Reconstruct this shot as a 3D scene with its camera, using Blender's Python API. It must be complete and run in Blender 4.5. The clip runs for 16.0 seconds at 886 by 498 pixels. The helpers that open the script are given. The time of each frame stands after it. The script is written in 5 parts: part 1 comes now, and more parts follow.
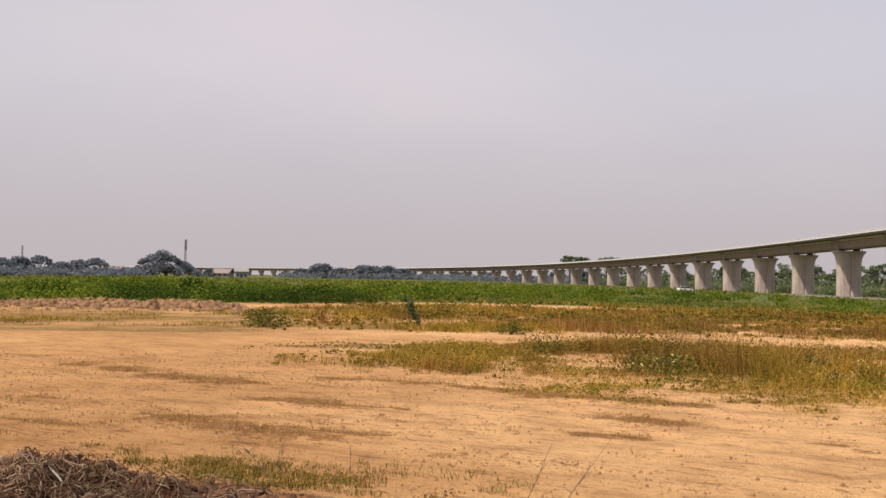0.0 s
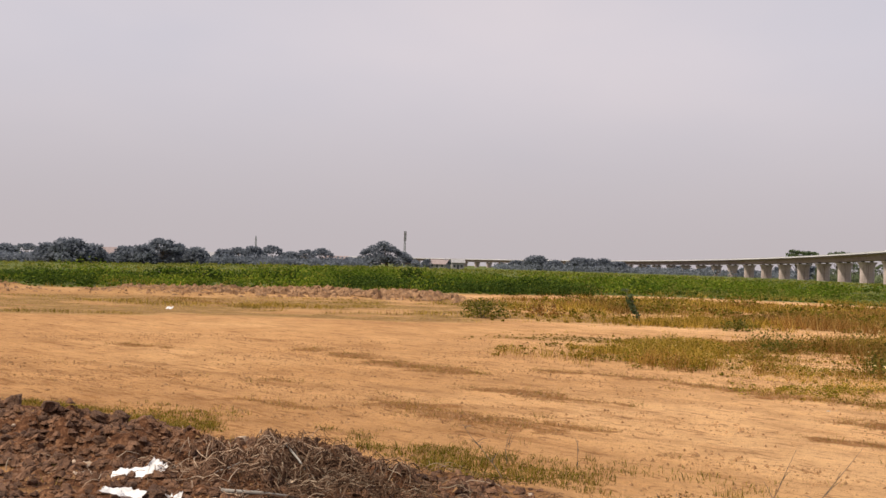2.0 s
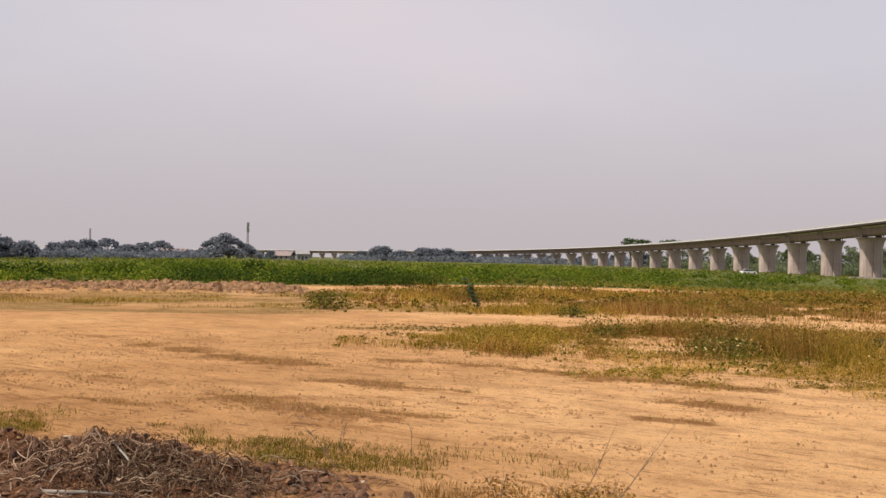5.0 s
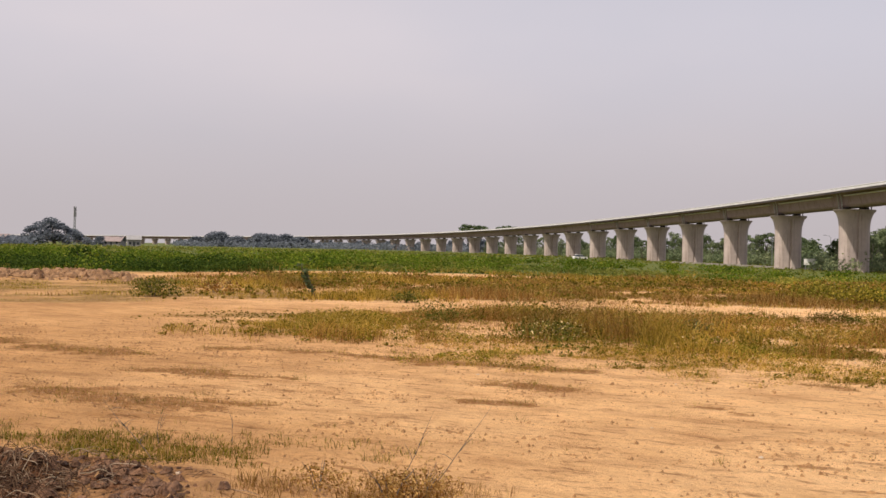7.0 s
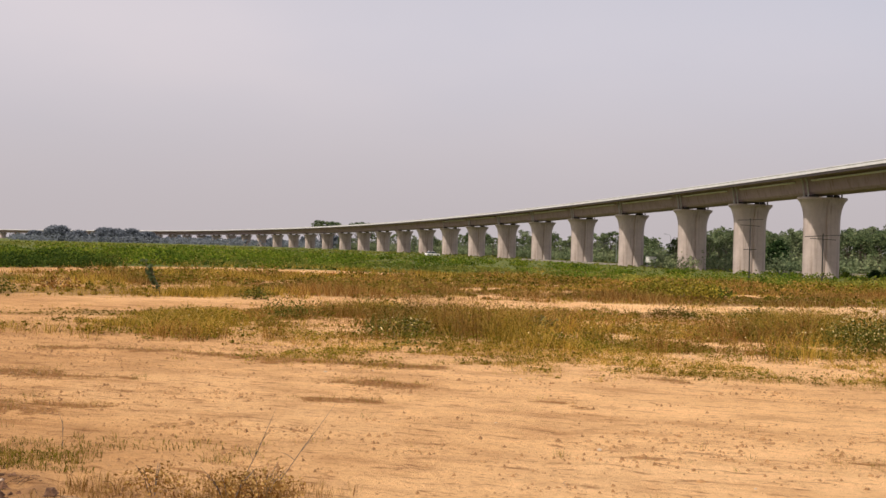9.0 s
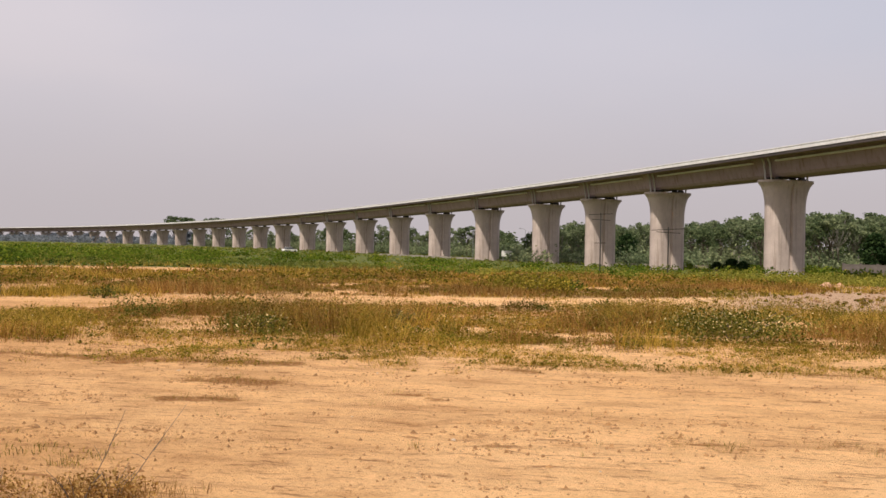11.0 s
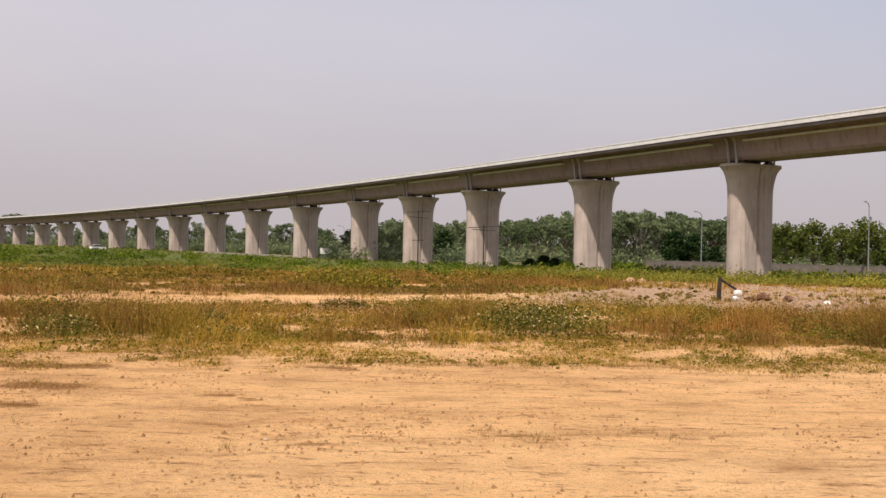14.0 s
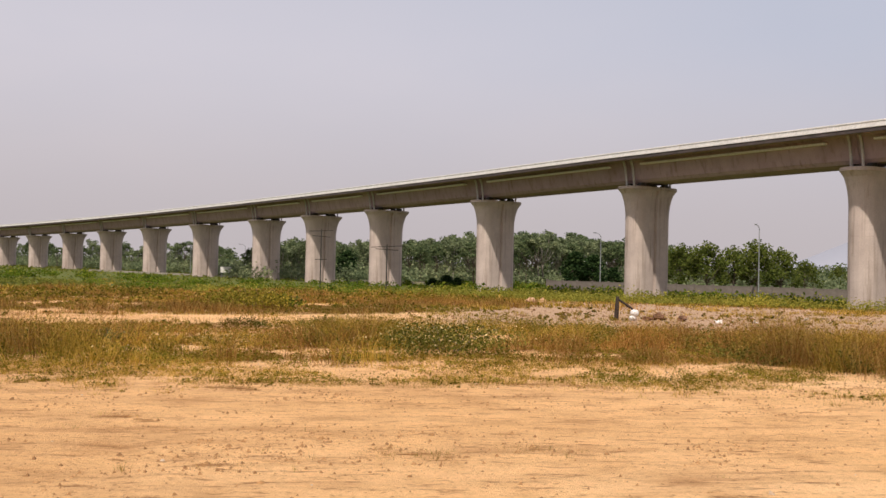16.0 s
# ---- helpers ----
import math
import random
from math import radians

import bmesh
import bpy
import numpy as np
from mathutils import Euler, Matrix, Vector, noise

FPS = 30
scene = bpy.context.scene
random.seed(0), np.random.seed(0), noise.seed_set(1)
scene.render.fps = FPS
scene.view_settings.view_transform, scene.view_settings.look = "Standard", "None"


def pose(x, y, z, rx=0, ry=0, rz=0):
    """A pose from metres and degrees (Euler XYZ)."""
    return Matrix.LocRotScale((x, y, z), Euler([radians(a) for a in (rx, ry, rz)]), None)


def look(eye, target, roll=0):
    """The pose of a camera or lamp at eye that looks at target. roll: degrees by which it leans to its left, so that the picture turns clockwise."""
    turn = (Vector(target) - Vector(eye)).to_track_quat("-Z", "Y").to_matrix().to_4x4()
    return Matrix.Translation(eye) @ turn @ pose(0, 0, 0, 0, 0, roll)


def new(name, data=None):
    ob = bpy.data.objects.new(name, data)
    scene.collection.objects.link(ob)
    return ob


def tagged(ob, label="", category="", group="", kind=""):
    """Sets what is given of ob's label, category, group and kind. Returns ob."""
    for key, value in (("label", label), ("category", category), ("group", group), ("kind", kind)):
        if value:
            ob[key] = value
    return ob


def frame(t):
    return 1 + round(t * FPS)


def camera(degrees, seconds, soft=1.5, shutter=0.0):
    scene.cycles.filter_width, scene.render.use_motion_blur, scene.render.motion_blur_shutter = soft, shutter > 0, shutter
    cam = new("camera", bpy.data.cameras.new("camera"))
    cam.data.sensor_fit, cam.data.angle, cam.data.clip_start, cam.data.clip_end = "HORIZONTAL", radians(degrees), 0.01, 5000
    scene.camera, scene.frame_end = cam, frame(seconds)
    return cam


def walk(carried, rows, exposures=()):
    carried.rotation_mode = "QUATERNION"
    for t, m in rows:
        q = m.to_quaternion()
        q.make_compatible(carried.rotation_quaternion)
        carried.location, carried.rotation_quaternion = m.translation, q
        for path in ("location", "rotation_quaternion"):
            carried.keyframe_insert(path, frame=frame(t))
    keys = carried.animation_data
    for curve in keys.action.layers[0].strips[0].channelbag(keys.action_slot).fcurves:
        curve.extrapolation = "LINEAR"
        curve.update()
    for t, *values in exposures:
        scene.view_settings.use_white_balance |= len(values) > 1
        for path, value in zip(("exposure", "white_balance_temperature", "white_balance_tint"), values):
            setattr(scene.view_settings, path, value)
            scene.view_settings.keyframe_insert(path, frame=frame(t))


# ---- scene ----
cam = camera(46.74, 16.0, 1.5)
PATH = [  # seconds, x, y, z, tilt, lean, turn
    (0.0, 0.007, -0.072, 1.6, 91.61, -1.11, 0.16),
    (0.5, -0.035, -0.041, 1.6, 91.12, -1.39, 3.25),
    (1.0, -0.068, -0.019, 1.6, 90.97, -1.74, 6.55),
    (1.5, -0.096, 0.018, 1.6, 90.50, -1.75, 9.48),
    (2.0, -0.114, 0.030, 1.6, 90.87, -1.79, 12.11),
    (2.5, -0.118, 0.038, 1.6, 90.56, -1.78, 13.70),
    (3.0, -0.102, 0.028, 1.6, 90.80, -1.76, 13.75),
    (3.5, -0.072, 0.021, 1.6, 90.67, -1.69, 11.55),
    (4.0, -0.048, 0.004, 1.6, 90.94, -1.63, 8.78),
    (4.5, -0.023, -0.018, 1.6, 90.81, -1.21, 6.25),
    (5.0, -0.007, -0.025, 1.6, 90.57, -1.15, 3.48),
    (5.2, 0.002, -0.033, 1.6, 90.78, -1.16, 2.37),
    (7.5, 0.154, 0.022, 1.6, 89.72, -1.24, -7.21),
    (8.0, 0.175, 0.048, 1.6, 89.59, -1.34, -9.09),
    (8.5, 0.193, 0.047, 1.6, 89.61, -1.21, -11.63),
    (9.0, 0.193, 0.042, 1.6, 89.94, -1.49, -13.67),
    (9.5, 0.191, 0.003, 1.6, 90.13, -1.47, -15.93),
    (12.0, 0.210, -0.062, 1.6, 89.77, -0.89, -24.99),
    (12.5, 0.221, -0.073, 1.6, 89.83, -0.87, -26.95),
    (13.0, 0.224, -0.088, 1.6, 89.54, -1.03, -29.11),
    (13.5, 0.230, -0.090, 1.6, 89.67, -1.03, -30.53),
    (14.0, 0.229, -0.096, 1.6, 89.88, -1.01, -31.68),
    (14.5, 0.212, -0.124, 1.6, 90.27, -1.08, -32.96),
    (15.0, 0.207, -0.138, 1.6, 90.57, -1.14, -34.72),
    (15.5, 0.220, -0.140, 1.6, 90.91, -1.21, -36.06),
    (16.0, 0.197, -0.168, 1.6, 91.08, -1.29, -37.09),
]
walk(cam, [(row[0], pose(*row[1:])) for row in PATH], [(0, 0.0), (16, 0.0)])

# ---- world, sun ----
SUN_AZ, SUN_EL = 232.0, 58.0   # degrees clockwise from +y; height
world = bpy.data.worlds.new("hazy_sky")
scene.world = world
world.use_nodes = True
wn, wl = world.node_tree.nodes, world.node_tree.links
wn.clear()


sky = wn.new("ShaderNodeTexSky")
sky.sky_type, sky.sun_disc = "NISHITA", False
sky.sun_elevation, sky.sun_rotation = radians(SUN_EL), radians(SUN_AZ)
sky.air_density, sky.dust_density, sky.ozone_density = 1.0, 6.0, 1.0
sky_bg = wn.new("ShaderNodeBackground")
sky_bg.inputs["Strength"].default_value = 0.045
wl.new(sky.outputs["Color"], sky_bg.inputs["Color"])
# thin high cloud veil over the sky: pale lilac grey, a little mottled
tc = wn.new("ShaderNodeTexCoord")
cloud = wn.new("ShaderNodeTexNoise")
cloud.inputs["Scale"].default_value, cloud.inputs["Detail"].default_value = 1.6, 4.0
cloud.inputs["Roughness"].default_value = 0.5
stretch = wn.new("ShaderNodeMapping")
stretch.inputs["Scale"].default_value = (1.0, 1.0, 2.6)
wl.new(tc.outputs["Generated"], stretch.inputs["Vector"])
wl.new(stretch.outputs["Vector"], cloud.inputs["Vector"])
veil = wn.new("ShaderNodeValToRGB")
veil.color_ramp.elements[0].position, veil.color_ramp.elements[0].color = 0.30, (0.63, 0.62, 0.705, 1)
veil.color_ramp.elements[1].position, veil.color_ramp.elements[1].color = 0.72, (0.79, 0.72, 0.76, 1)
wl.new(cloud.outputs["Fac"], veil.inputs["Fac"])
# duskier band of haze along the horizon
sep = wn.new("ShaderNodeSeparateXYZ")
wl.new(tc.outputs["Generated"], sep.inputs["Vector"])
band = wn.new("ShaderNodeMapRange")
band.inputs["From Min"].default_value, band.inputs["From Max"].default_value = 0.0, 0.22
band.interpolation_type = "SMOOTHSTEP"
wl.new(sep.outputs["Z"], band.inputs["Value"])
hazemix = wn.new("ShaderNodeMix")
hazemix.data_type = "RGBA"
hazemix.inputs[6].default_value = (0.60, 0.54, 0.56, 1)
wl.new(band.outputs["Result"], hazemix.inputs["Factor"])
away = wn.new("ShaderNodeMapRange")
away.inputs["From Min"].default_value, away.inputs["From Max"].default_value = -0.1, 0.95
wl.new(sep.outputs["X"], away.inputs["Value"])
high = wn.new("ShaderNodeMapRange")
high.inputs["From Min"].default_value, high.inputs["From Max"].default_value = 0.05, 0.30
wl.new(sep.outputs["Z"], high.inputs["Value"])
blue_part = wn.new("ShaderNodeMath")
blue_part.operation = "MULTIPLY"
wl.new(away.outputs["Result"], blue_part.inputs[0])
wl.new(high.outputs["Result"], blue_part.inputs[1])
cool = wn.new("ShaderNodeMix")
cool.data_type = "RGBA"
cool.inputs[7].default_value = (0.56, 0.60, 0.73, 1)
wl.new(blue_part.outputs[0], cool.inputs["Factor"])
wl.new(veil.outputs["Color"], cool.inputs[6])
wl.new(cool.outputs[2], hazemix.inputs[7])
veil_bg = wn.new("ShaderNodeBackground")
veil_bg.inputs["Strength"].default_value = 1.0
wl.new(hazemix.outputs[2], veil_bg.inputs["Color"])
mixw = wn.new("ShaderNodeMixShader")
mixw.inputs["Fac"].default_value = 0.88
wl.new(sky_bg.outputs[0], mixw.inputs[1])
wl.new(veil_bg.outputs[0], mixw.inputs[2])
wout = wn.new("ShaderNodeOutputWorld")
wl.new(mixw.outputs[0], wout.inputs["Surface"])

sun_data = bpy.data.lights.new("sun", "SUN")
sun_data.energy, sun_data.angle, sun_data.color = 4.3, radians(1.2), (1.0, 0.92, 0.80)
sun = new("sun", sun_data)
sa, se = radians(SUN_AZ), radians(SUN_EL)
sun_dir = Vector((math.sin(sa) * math.cos(se), math.cos(sa) * math.cos(se), math.sin(se)))
sun.matrix_world = look(sun_dir * 200, (0, 0, 0))


# ---- materials ----
def material(name):
    m = bpy.data.materials.new(name)
    m.use_nodes = True
    nt = m.node_tree
    nt.nodes.clear()
    out = nt.nodes.new("ShaderNodeOutputMaterial")
    bsdf = nt.nodes.new("ShaderNodeBsdfPrincipled")
    nt.links.new(bsdf.outputs[0], out.inputs["Surface"])
    return m, nt, bsdf


def ramp_node(nt, stops):
    r = nt.nodes.new("ShaderNodeValToRGB")
    els = r.color_ramp.elements
    while len(els) < len(stops):
        els.new(0.5)
    for e, (p, c) in zip(els, stops):
        e.position, e.color = p, (*c, 1)
    return r


def noise_node(nt, scale, detail=6.0, rough=0.6, vec=None, dist=0.0):
    n = nt.nodes.new("ShaderNodeTexNoise")
    n.inputs["Scale"].default_value, n.inputs["Detail"].default_value = scale, detail
    n.inputs["Roughness"].default_value, n.inputs["Distortion"].default_value = rough, dist
    if vec is not None:
        nt.links.new(vec, n.inputs["Vector"])
    return n


def mix_node(nt, fac, a, b, mode="MIX"):
    m = nt.nodes.new("ShaderNodeMix")
    m.data_type, m.blend_type = "RGBA", mode
    for sock, v in ((m.inputs["Factor"], fac), (m.inputs[6], a), (m.inputs[7], b)):
        if isinstance(v, bpy.types.NodeSocket):
            nt.links.new(v, sock)
        elif isinstance(v, (int, float)):
            sock.default_value = v
        else:
            sock.default_value = (*v, 1)
    return m.outputs[2]


def math_node(nt, op, a, b=0.0, clamp=False):
    m = nt.nodes.new("ShaderNodeMath")
    m.operation, m.use_clamp = op, clamp
    for sock, v in ((m.inputs[0], a), (m.inputs[1], b)):
        if isinstance(v, bpy.types.NodeSocket):
            nt.links.new(v, sock)
        else:
            sock.default_value = v
    return m.outputs[0]


def bump_node(nt, height, strength, distance, bsdf):
    b = nt.nodes.new("ShaderNodeBump")
    b.inputs["Strength"].default_value, b.inputs["Distance"].default_value = strength, distance
    nt.links.new(height, b.inputs["Height"])
    nt.links.new(b.outputs[0], bsdf.inputs["Normal"])


def obj_coord(nt, scale=(1, 1, 1), turn=0.0):
    t = nt.nodes.new("ShaderNodeTexCoord")
    mp = nt.nodes.new("ShaderNodeMapping")
    mp.inputs["Rotation"].default_value = (0, 0, turn)
    nt.links.new(t.outputs["Object"], mp.inputs["Vector"])
    sc = nt.nodes.new("ShaderNodeMapping")
    sc.inputs["Scale"].default_value = scale
    nt.links.new(mp.outputs[0], sc.inputs["Vector"])
    return sc.outputs[0]


def island_material(name, stops, rough=0.75, sheen=0.0, glow_through=0.0, patchy=0.6):
    """Leaves and blades: every piece takes its own tone."""
    m, nt, bsdf = material(name)
    geo = nt.nodes.new("ShaderNodeNewGeometry")
    r = ramp_node(nt, stops)
    nt.links.new(geo.outputs["Random Per Island"], r.inputs["Fac"])
    big = noise_node(nt, 0.35, 3.0, 0.6, obj_coord(nt))
    tone = ramp_node(nt, [(0.3, (0.52, 0.54, 0.50)), (0.7, (1.22, 1.18, 1.12))])
    nt.links.new(big.outputs["Fac"], tone.inputs["Fac"])
    col = mix_node(nt, 1.0, r.outputs["Color"], tone.outputs["Color"], "MULTIPLY")
    wide = noise_node(nt, 0.055, 4.0, 0.6, obj_coord(nt))
    sweep = ramp_node(nt, [(0.36, (0.55, 0.66, 0.60)), (0.5, (1.0, 1.0, 1.0)), (0.64, (1.32, 1.18, 1.05))])
    nt.links.new(wide.outputs["Fac"], sweep.inputs["Fac"])
    col = mix_node(nt, patchy, col, sweep.outputs["Color"], "MULTIPLY")
    nt.links.new(col, bsdf.inputs["Base Color"])
    bsdf.inputs["Roughness"].default_value = rough
    bsdf.inputs["Specular IOR Level"].default_value = 0.06
    if glow_through:
        tr = nt.nodes.new("ShaderNodeBsdfTranslucent")
        nt.links.new(col, tr.inputs["Color"])
        ms = nt.nodes.new("ShaderNodeMixShader")
        ms.inputs["Fac"].default_value = glow_through
        out = next(n for n in nt.nodes if n.type == "OUTPUT_MATERIAL")
        nt.links.new(bsdf.outputs[0], ms.inputs[1])
        nt.links.new(tr.outputs[0], ms.inputs[2])
        nt.links.new(ms.outputs[0], out.inputs["Surface"])
    return m


def mottled(name, a, b, scale, rough=0.8, bump=0.3, dist=0.02, metal=0.0, stretch=(1, 1, 1)):
    m, nt, bsdf = material(name)
    co = obj_coord(nt, stretch)
    n1 = noise_node(nt, scale, 8.0, 0.65, co)
    n2 = noise_node(nt, scale * 9, 4.0, 0.6, co)
    r = ramp_node(nt, [(0.32, a), (0.68, b)])
    nt.links.new(n1.outputs["Fac"], r.inputs["Fac"])
    fine = ramp_node(nt, [(0.25, (0.78, 0.78, 0.78)), (0.75, (1.15, 1.15, 1.15))])
    nt.links.new(n2.outputs["Fac"], fine.inputs["Fac"])
    nt.links.new(mix_node(nt, 1.0, r.outputs["Color"], fine.outputs["Color"], "MULTIPLY"), bsdf.inputs["Base Color"])
    bsdf.inputs["Roughness"].default_value, bsdf.inputs["Metallic"].default_value = rough, metal
    if bump:
        bump_node(nt, n2.outputs["Fac"], bump, dist, bsdf)
    return m


def ground_material():
    m, nt, bsdf = material("dry_sandy_earth")
    L = nt.links
    co = obj_coord(nt)
    lane = obj_coord(nt, (0.30, 1.3, 1.0), radians(30))       # long drag marks along the track
    big = noise_node(nt, 0.16, 5.0, 0.6, co)
    mid = noise_node(nt, 1.3, 7.0, 0.65, co)
    fine = noise_node(nt, 16.0, 6.0, 0.7, co)
    grit = noise_node(nt, 70.0, 3.0, 0.7, co)
    drag = noise_node(nt, 1.5, 8.0, 0.68, lane, 0.3)
    sand = ramp_node(nt, [(0.30, (0.40, 0.205, 0.080)), (0.52, (0.535, 0.290, 0.120)), (0.74, (0.65, 0.380, 0.170))])
    L.new(big.outputs["Fac"], sand.inputs["Fac"])
    pale = ramp_node(nt, [(0.30, (0.73, 0.425, 0.192)), (0.52, (0.82, 0.500, 0.245)), (0.74, (0.89, 0.58, 0.312))])
    L.new(big.outputs["Fac"], pale.inputs["Fac"])
    where_pale = nt.nodes.new("ShaderNodeAttribute")
    where_pale.attribute_name = "pale"
    base = mix_node(nt, where_pale.outputs["Fac"], sand.outputs["Color"], pale.outputs["Color"])
    dragtone = ramp_node(nt, [(0.33, (0.62, 0.53, 0.45)), (0.45, (0.95, 0.93, 0.91)), (0.65, (1.10, 1.09, 1.07))])
    L.new(drag.outputs["Fac"], dragtone.inputs["Fac"])
    col = mix_node(nt, 0.8, base, dragtone.outputs["Color"], "MULTIPLY")
    midtone = ramp_node(nt, [(0.30, (0.74, 0.70, 0.66)), (0.52, (1.0, 1.0, 1.0)), (0.75, (1.10, 1.08, 1.04))])
    L.new(mid.outputs["Fac"], midtone.inputs["Fac"])
    col = mix_node(nt, 0.8, col, midtone.outputs["Color"], "MULTIPLY")
    finetone = ramp_node(nt, [(0.30, (0.50, 0.44, 0.40)), (0.44, (0.98, 0.98, 0.98)), (0.62, (1.06, 1.06, 1.06))])
    L.new(fine.outputs["Fac"], finetone.inputs["Fac"])
    col = mix_node(nt, 0.95, col, finetone.outputs["Color"], "MULTIPLY")

    def attr(name):
        a = nt.nodes.new("ShaderNodeAttribute")
        a.attribute_name = name
        return a.outputs["Fac"]

    def worn(name, hard=1.6):
        """An attribute broken up at its edge by the fine grain."""
        e = math_node(nt, "SUBTRACT", fine.outputs["Fac"], 0.5)
        e2 = math_node(nt, "SUBTRACT", mid.outputs["Fac"], 0.5)
        s = math_node(nt, "ADD", attr(name), math_node(nt, "ADD", math_node(nt, "MULTIPLY", e, 0.9), math_node(nt, "MULTIPLY", e2, 0.9)))
        return math_node(nt, "MULTIPLY", math_node(nt, "SUBTRACT", s, 0.25), hard, True)

    specks = noise_node(nt, 7.0, 6.0, 0.72, lane, 0.2)
    specktone = ramp_node(nt, [(0.36, (0.40, 0.32, 0.27)), (0.44, (0.96, 0.95, 0.94)), (0.58, (1.0, 1.0, 1.0)), (0.68, (1.26, 1.25, 1.22))])
    L.new(specks.outputs["Fac"], specktone.inputs["Fac"])
    col = mix_node(nt, 0.85, col, specktone.outputs["Color"], "MULTIPLY")
    straw = ramp_node(nt, [(0.30, (0.19, 0.100, 0.034)), (0.55, (0.32, 0.185, 0.068)), (0.75, (0.47, 0.29, 0.125))])
    L.new(mid.outputs["Fac"], straw.inputs["Fac"])
    col = mix_node(nt, worn("litter"), col, straw.outputs["Color"])
    crust = ramp_node(nt, [(0.30, (0.125, 0.048, 0.014)), (0.50, (0.285, 0.125, 0.042)), (0.75, (0.46, 0.250, 0.098))])
    L.new(fine.outputs["Fac"], crust.inputs["Fac"])
    broken = math_node(nt, "ADD", math_node(nt, "MULTIPLY", math_node(nt, "SUBTRACT", specks.outputs["Fac"], 0.5), 3.2), attr("crust"))
    broken = math_node(nt, "ADD", broken, math_node(nt, "MULTIPLY", math_node(nt, "SUBTRACT", fine.outputs["Fac"], 0.5), 1.6))
    col = mix_node(nt, math_node(nt, "MULTIPLY", math_node(nt, "SUBTRACT", broken, 0.42), 3.0, True), col, crust.outputs["Color"])
    soil = ramp_node(nt, [(0.30, (0.026, 0.010, 0.005)), (0.50, (0.135, 0.056, 0.025)), (0.70, (0.36, 0.185, 0.095))])
    L.new(fine.outputs["Fac"], soil.inputs["Fac"])
    col = mix_node(nt, worn("soil"), col, soil.outputs["Color"])
    stone = ramp_node(nt, [(0.30, (0.24, 0.150, 0.090)), (0.55, (0.46, 0.305, 0.195)), (0.75, (0.66, 0.475, 0.33))])
    L.new(fine.outputs["Fac"], stone.inputs["Fac"])
    col = mix_node(nt, worn("gravel"), col, stone.outputs["Color"])
    turf = ramp_node(nt, [(0.30, (0.050, 0.068, 0.012)), (0.55, (0.105, 0.118, 0.026)), (0.75, (0.19, 0.160, 0.050))])
    L.new(mid.outputs["Fac"], turf.inputs["Fac"])
    col = mix_node(nt, worn("turf"), col, turf.outputs["Color"])
    L.new(col, bsdf.inputs["Base Color"])
    bsdf.inputs["Roughness"].default_value = 0.95
    bsdf.inputs["Specular IOR Level"].default_value = 0.15
    h = math_node(nt, "ADD", math_node(nt, "MULTIPLY", fine.outputs["Fac"], 0.95), math_node(nt, "MULTIPLY", grit.outputs["Fac"], 0.25))
    h = math_node(nt, "ADD", h, math_node(nt, "ADD", math_node(nt, "MULTIPLY", drag.outputs["Fac"], 0.5), math_node(nt, "MULTIPLY", specks.outputs["Fac"], 0.6)))
    bump_node(nt, h, 1.0, 0.055, bsdf)
    return m


def concrete_material(name, a, b):
    m, nt, bsdf = material(name)
    L = nt.links
    co = obj_coord(nt)
    streak = noise_node(nt, 1.2, 6.0, 0.6, obj_coord(nt, (1.6, 1.6, 0.10)))
    blot = noise_node(nt, 0.35, 6.0, 0.6, co)
    fine = noise_node(nt, 9.0, 6.0, 0.7, co)
    r = ramp_node(nt, [(0.3, a), (0.7, b)])
    L.new(blot.outputs["Fac"], r.inputs["Fac"])
    s = ramp_node(nt, [(0.30, (0.60, 0.56, 0.51)), (0.47, (1, 1, 1)), (0.8, (1.06, 1.06, 1.06))])
    L.new(streak.outputs["Fac"], s.inputs["Fac"])
    col = mix_node(nt, 0.8, r.outputs["Color"], s.outputs["Color"], "MULTIPLY")
    g = ramp_node(nt, [(0.3, (0.86, 0.86, 0.86)), (0.7, (1.08, 1.08, 1.08))])
    L.new(fine.outputs["Fac"], g.inputs["Fac"])
    col = mix_node(nt, 1.0, col, g.outputs["Color"], "MULTIPLY")
    info = nt.nodes.new("ShaderNodeObjectInfo")
    tone = ramp_node(nt, [(0.0, (0.90, 0.89, 0.88)), (1.0, (1.06, 1.06, 1.06))])
    L.new(info.outputs["Random"], tone.inputs["Fac"])
    col = mix_node(nt, 1.0, col, tone.outputs["Color"], "MULTIPLY")
    L.new(col, bsdf.inputs["Base Color"])
    bsdf.inputs["Roughness"].default_value = 0.9
    bsdf.inputs["Specular IOR Level"].default_value = 0.2
    bump_node(nt, fine.outputs["Fac"], 0.25, 0.02, bsdf)
    return m


M_GROUND = ground_material()
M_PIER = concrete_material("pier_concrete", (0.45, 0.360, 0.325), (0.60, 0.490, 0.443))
# girder toned darker for its shade, parapet paler for its sunlit edge
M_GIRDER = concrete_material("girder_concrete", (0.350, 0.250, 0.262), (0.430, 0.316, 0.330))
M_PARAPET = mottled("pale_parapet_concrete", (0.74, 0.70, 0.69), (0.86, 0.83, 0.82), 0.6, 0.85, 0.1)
M_DARKMETAL = mottled("dark_steel", (0.035, 0.03, 0.028), (0.08, 0.07, 0.06), 3.0, 0.6, 0.1, 0.005, 0.4)
M_PIPE = mottled("grey_pipe", (0.42, 0.40, 0.37), (0.56, 0.53, 0.50), 2.0, 0.6, 0.05)
M_GALV = mottled("galvanised_pole", (0.26, 0.27, 0.27), (0.38, 0.39, 0.39), 2.0, 0.5, 0.05, 0.01, 0.3)
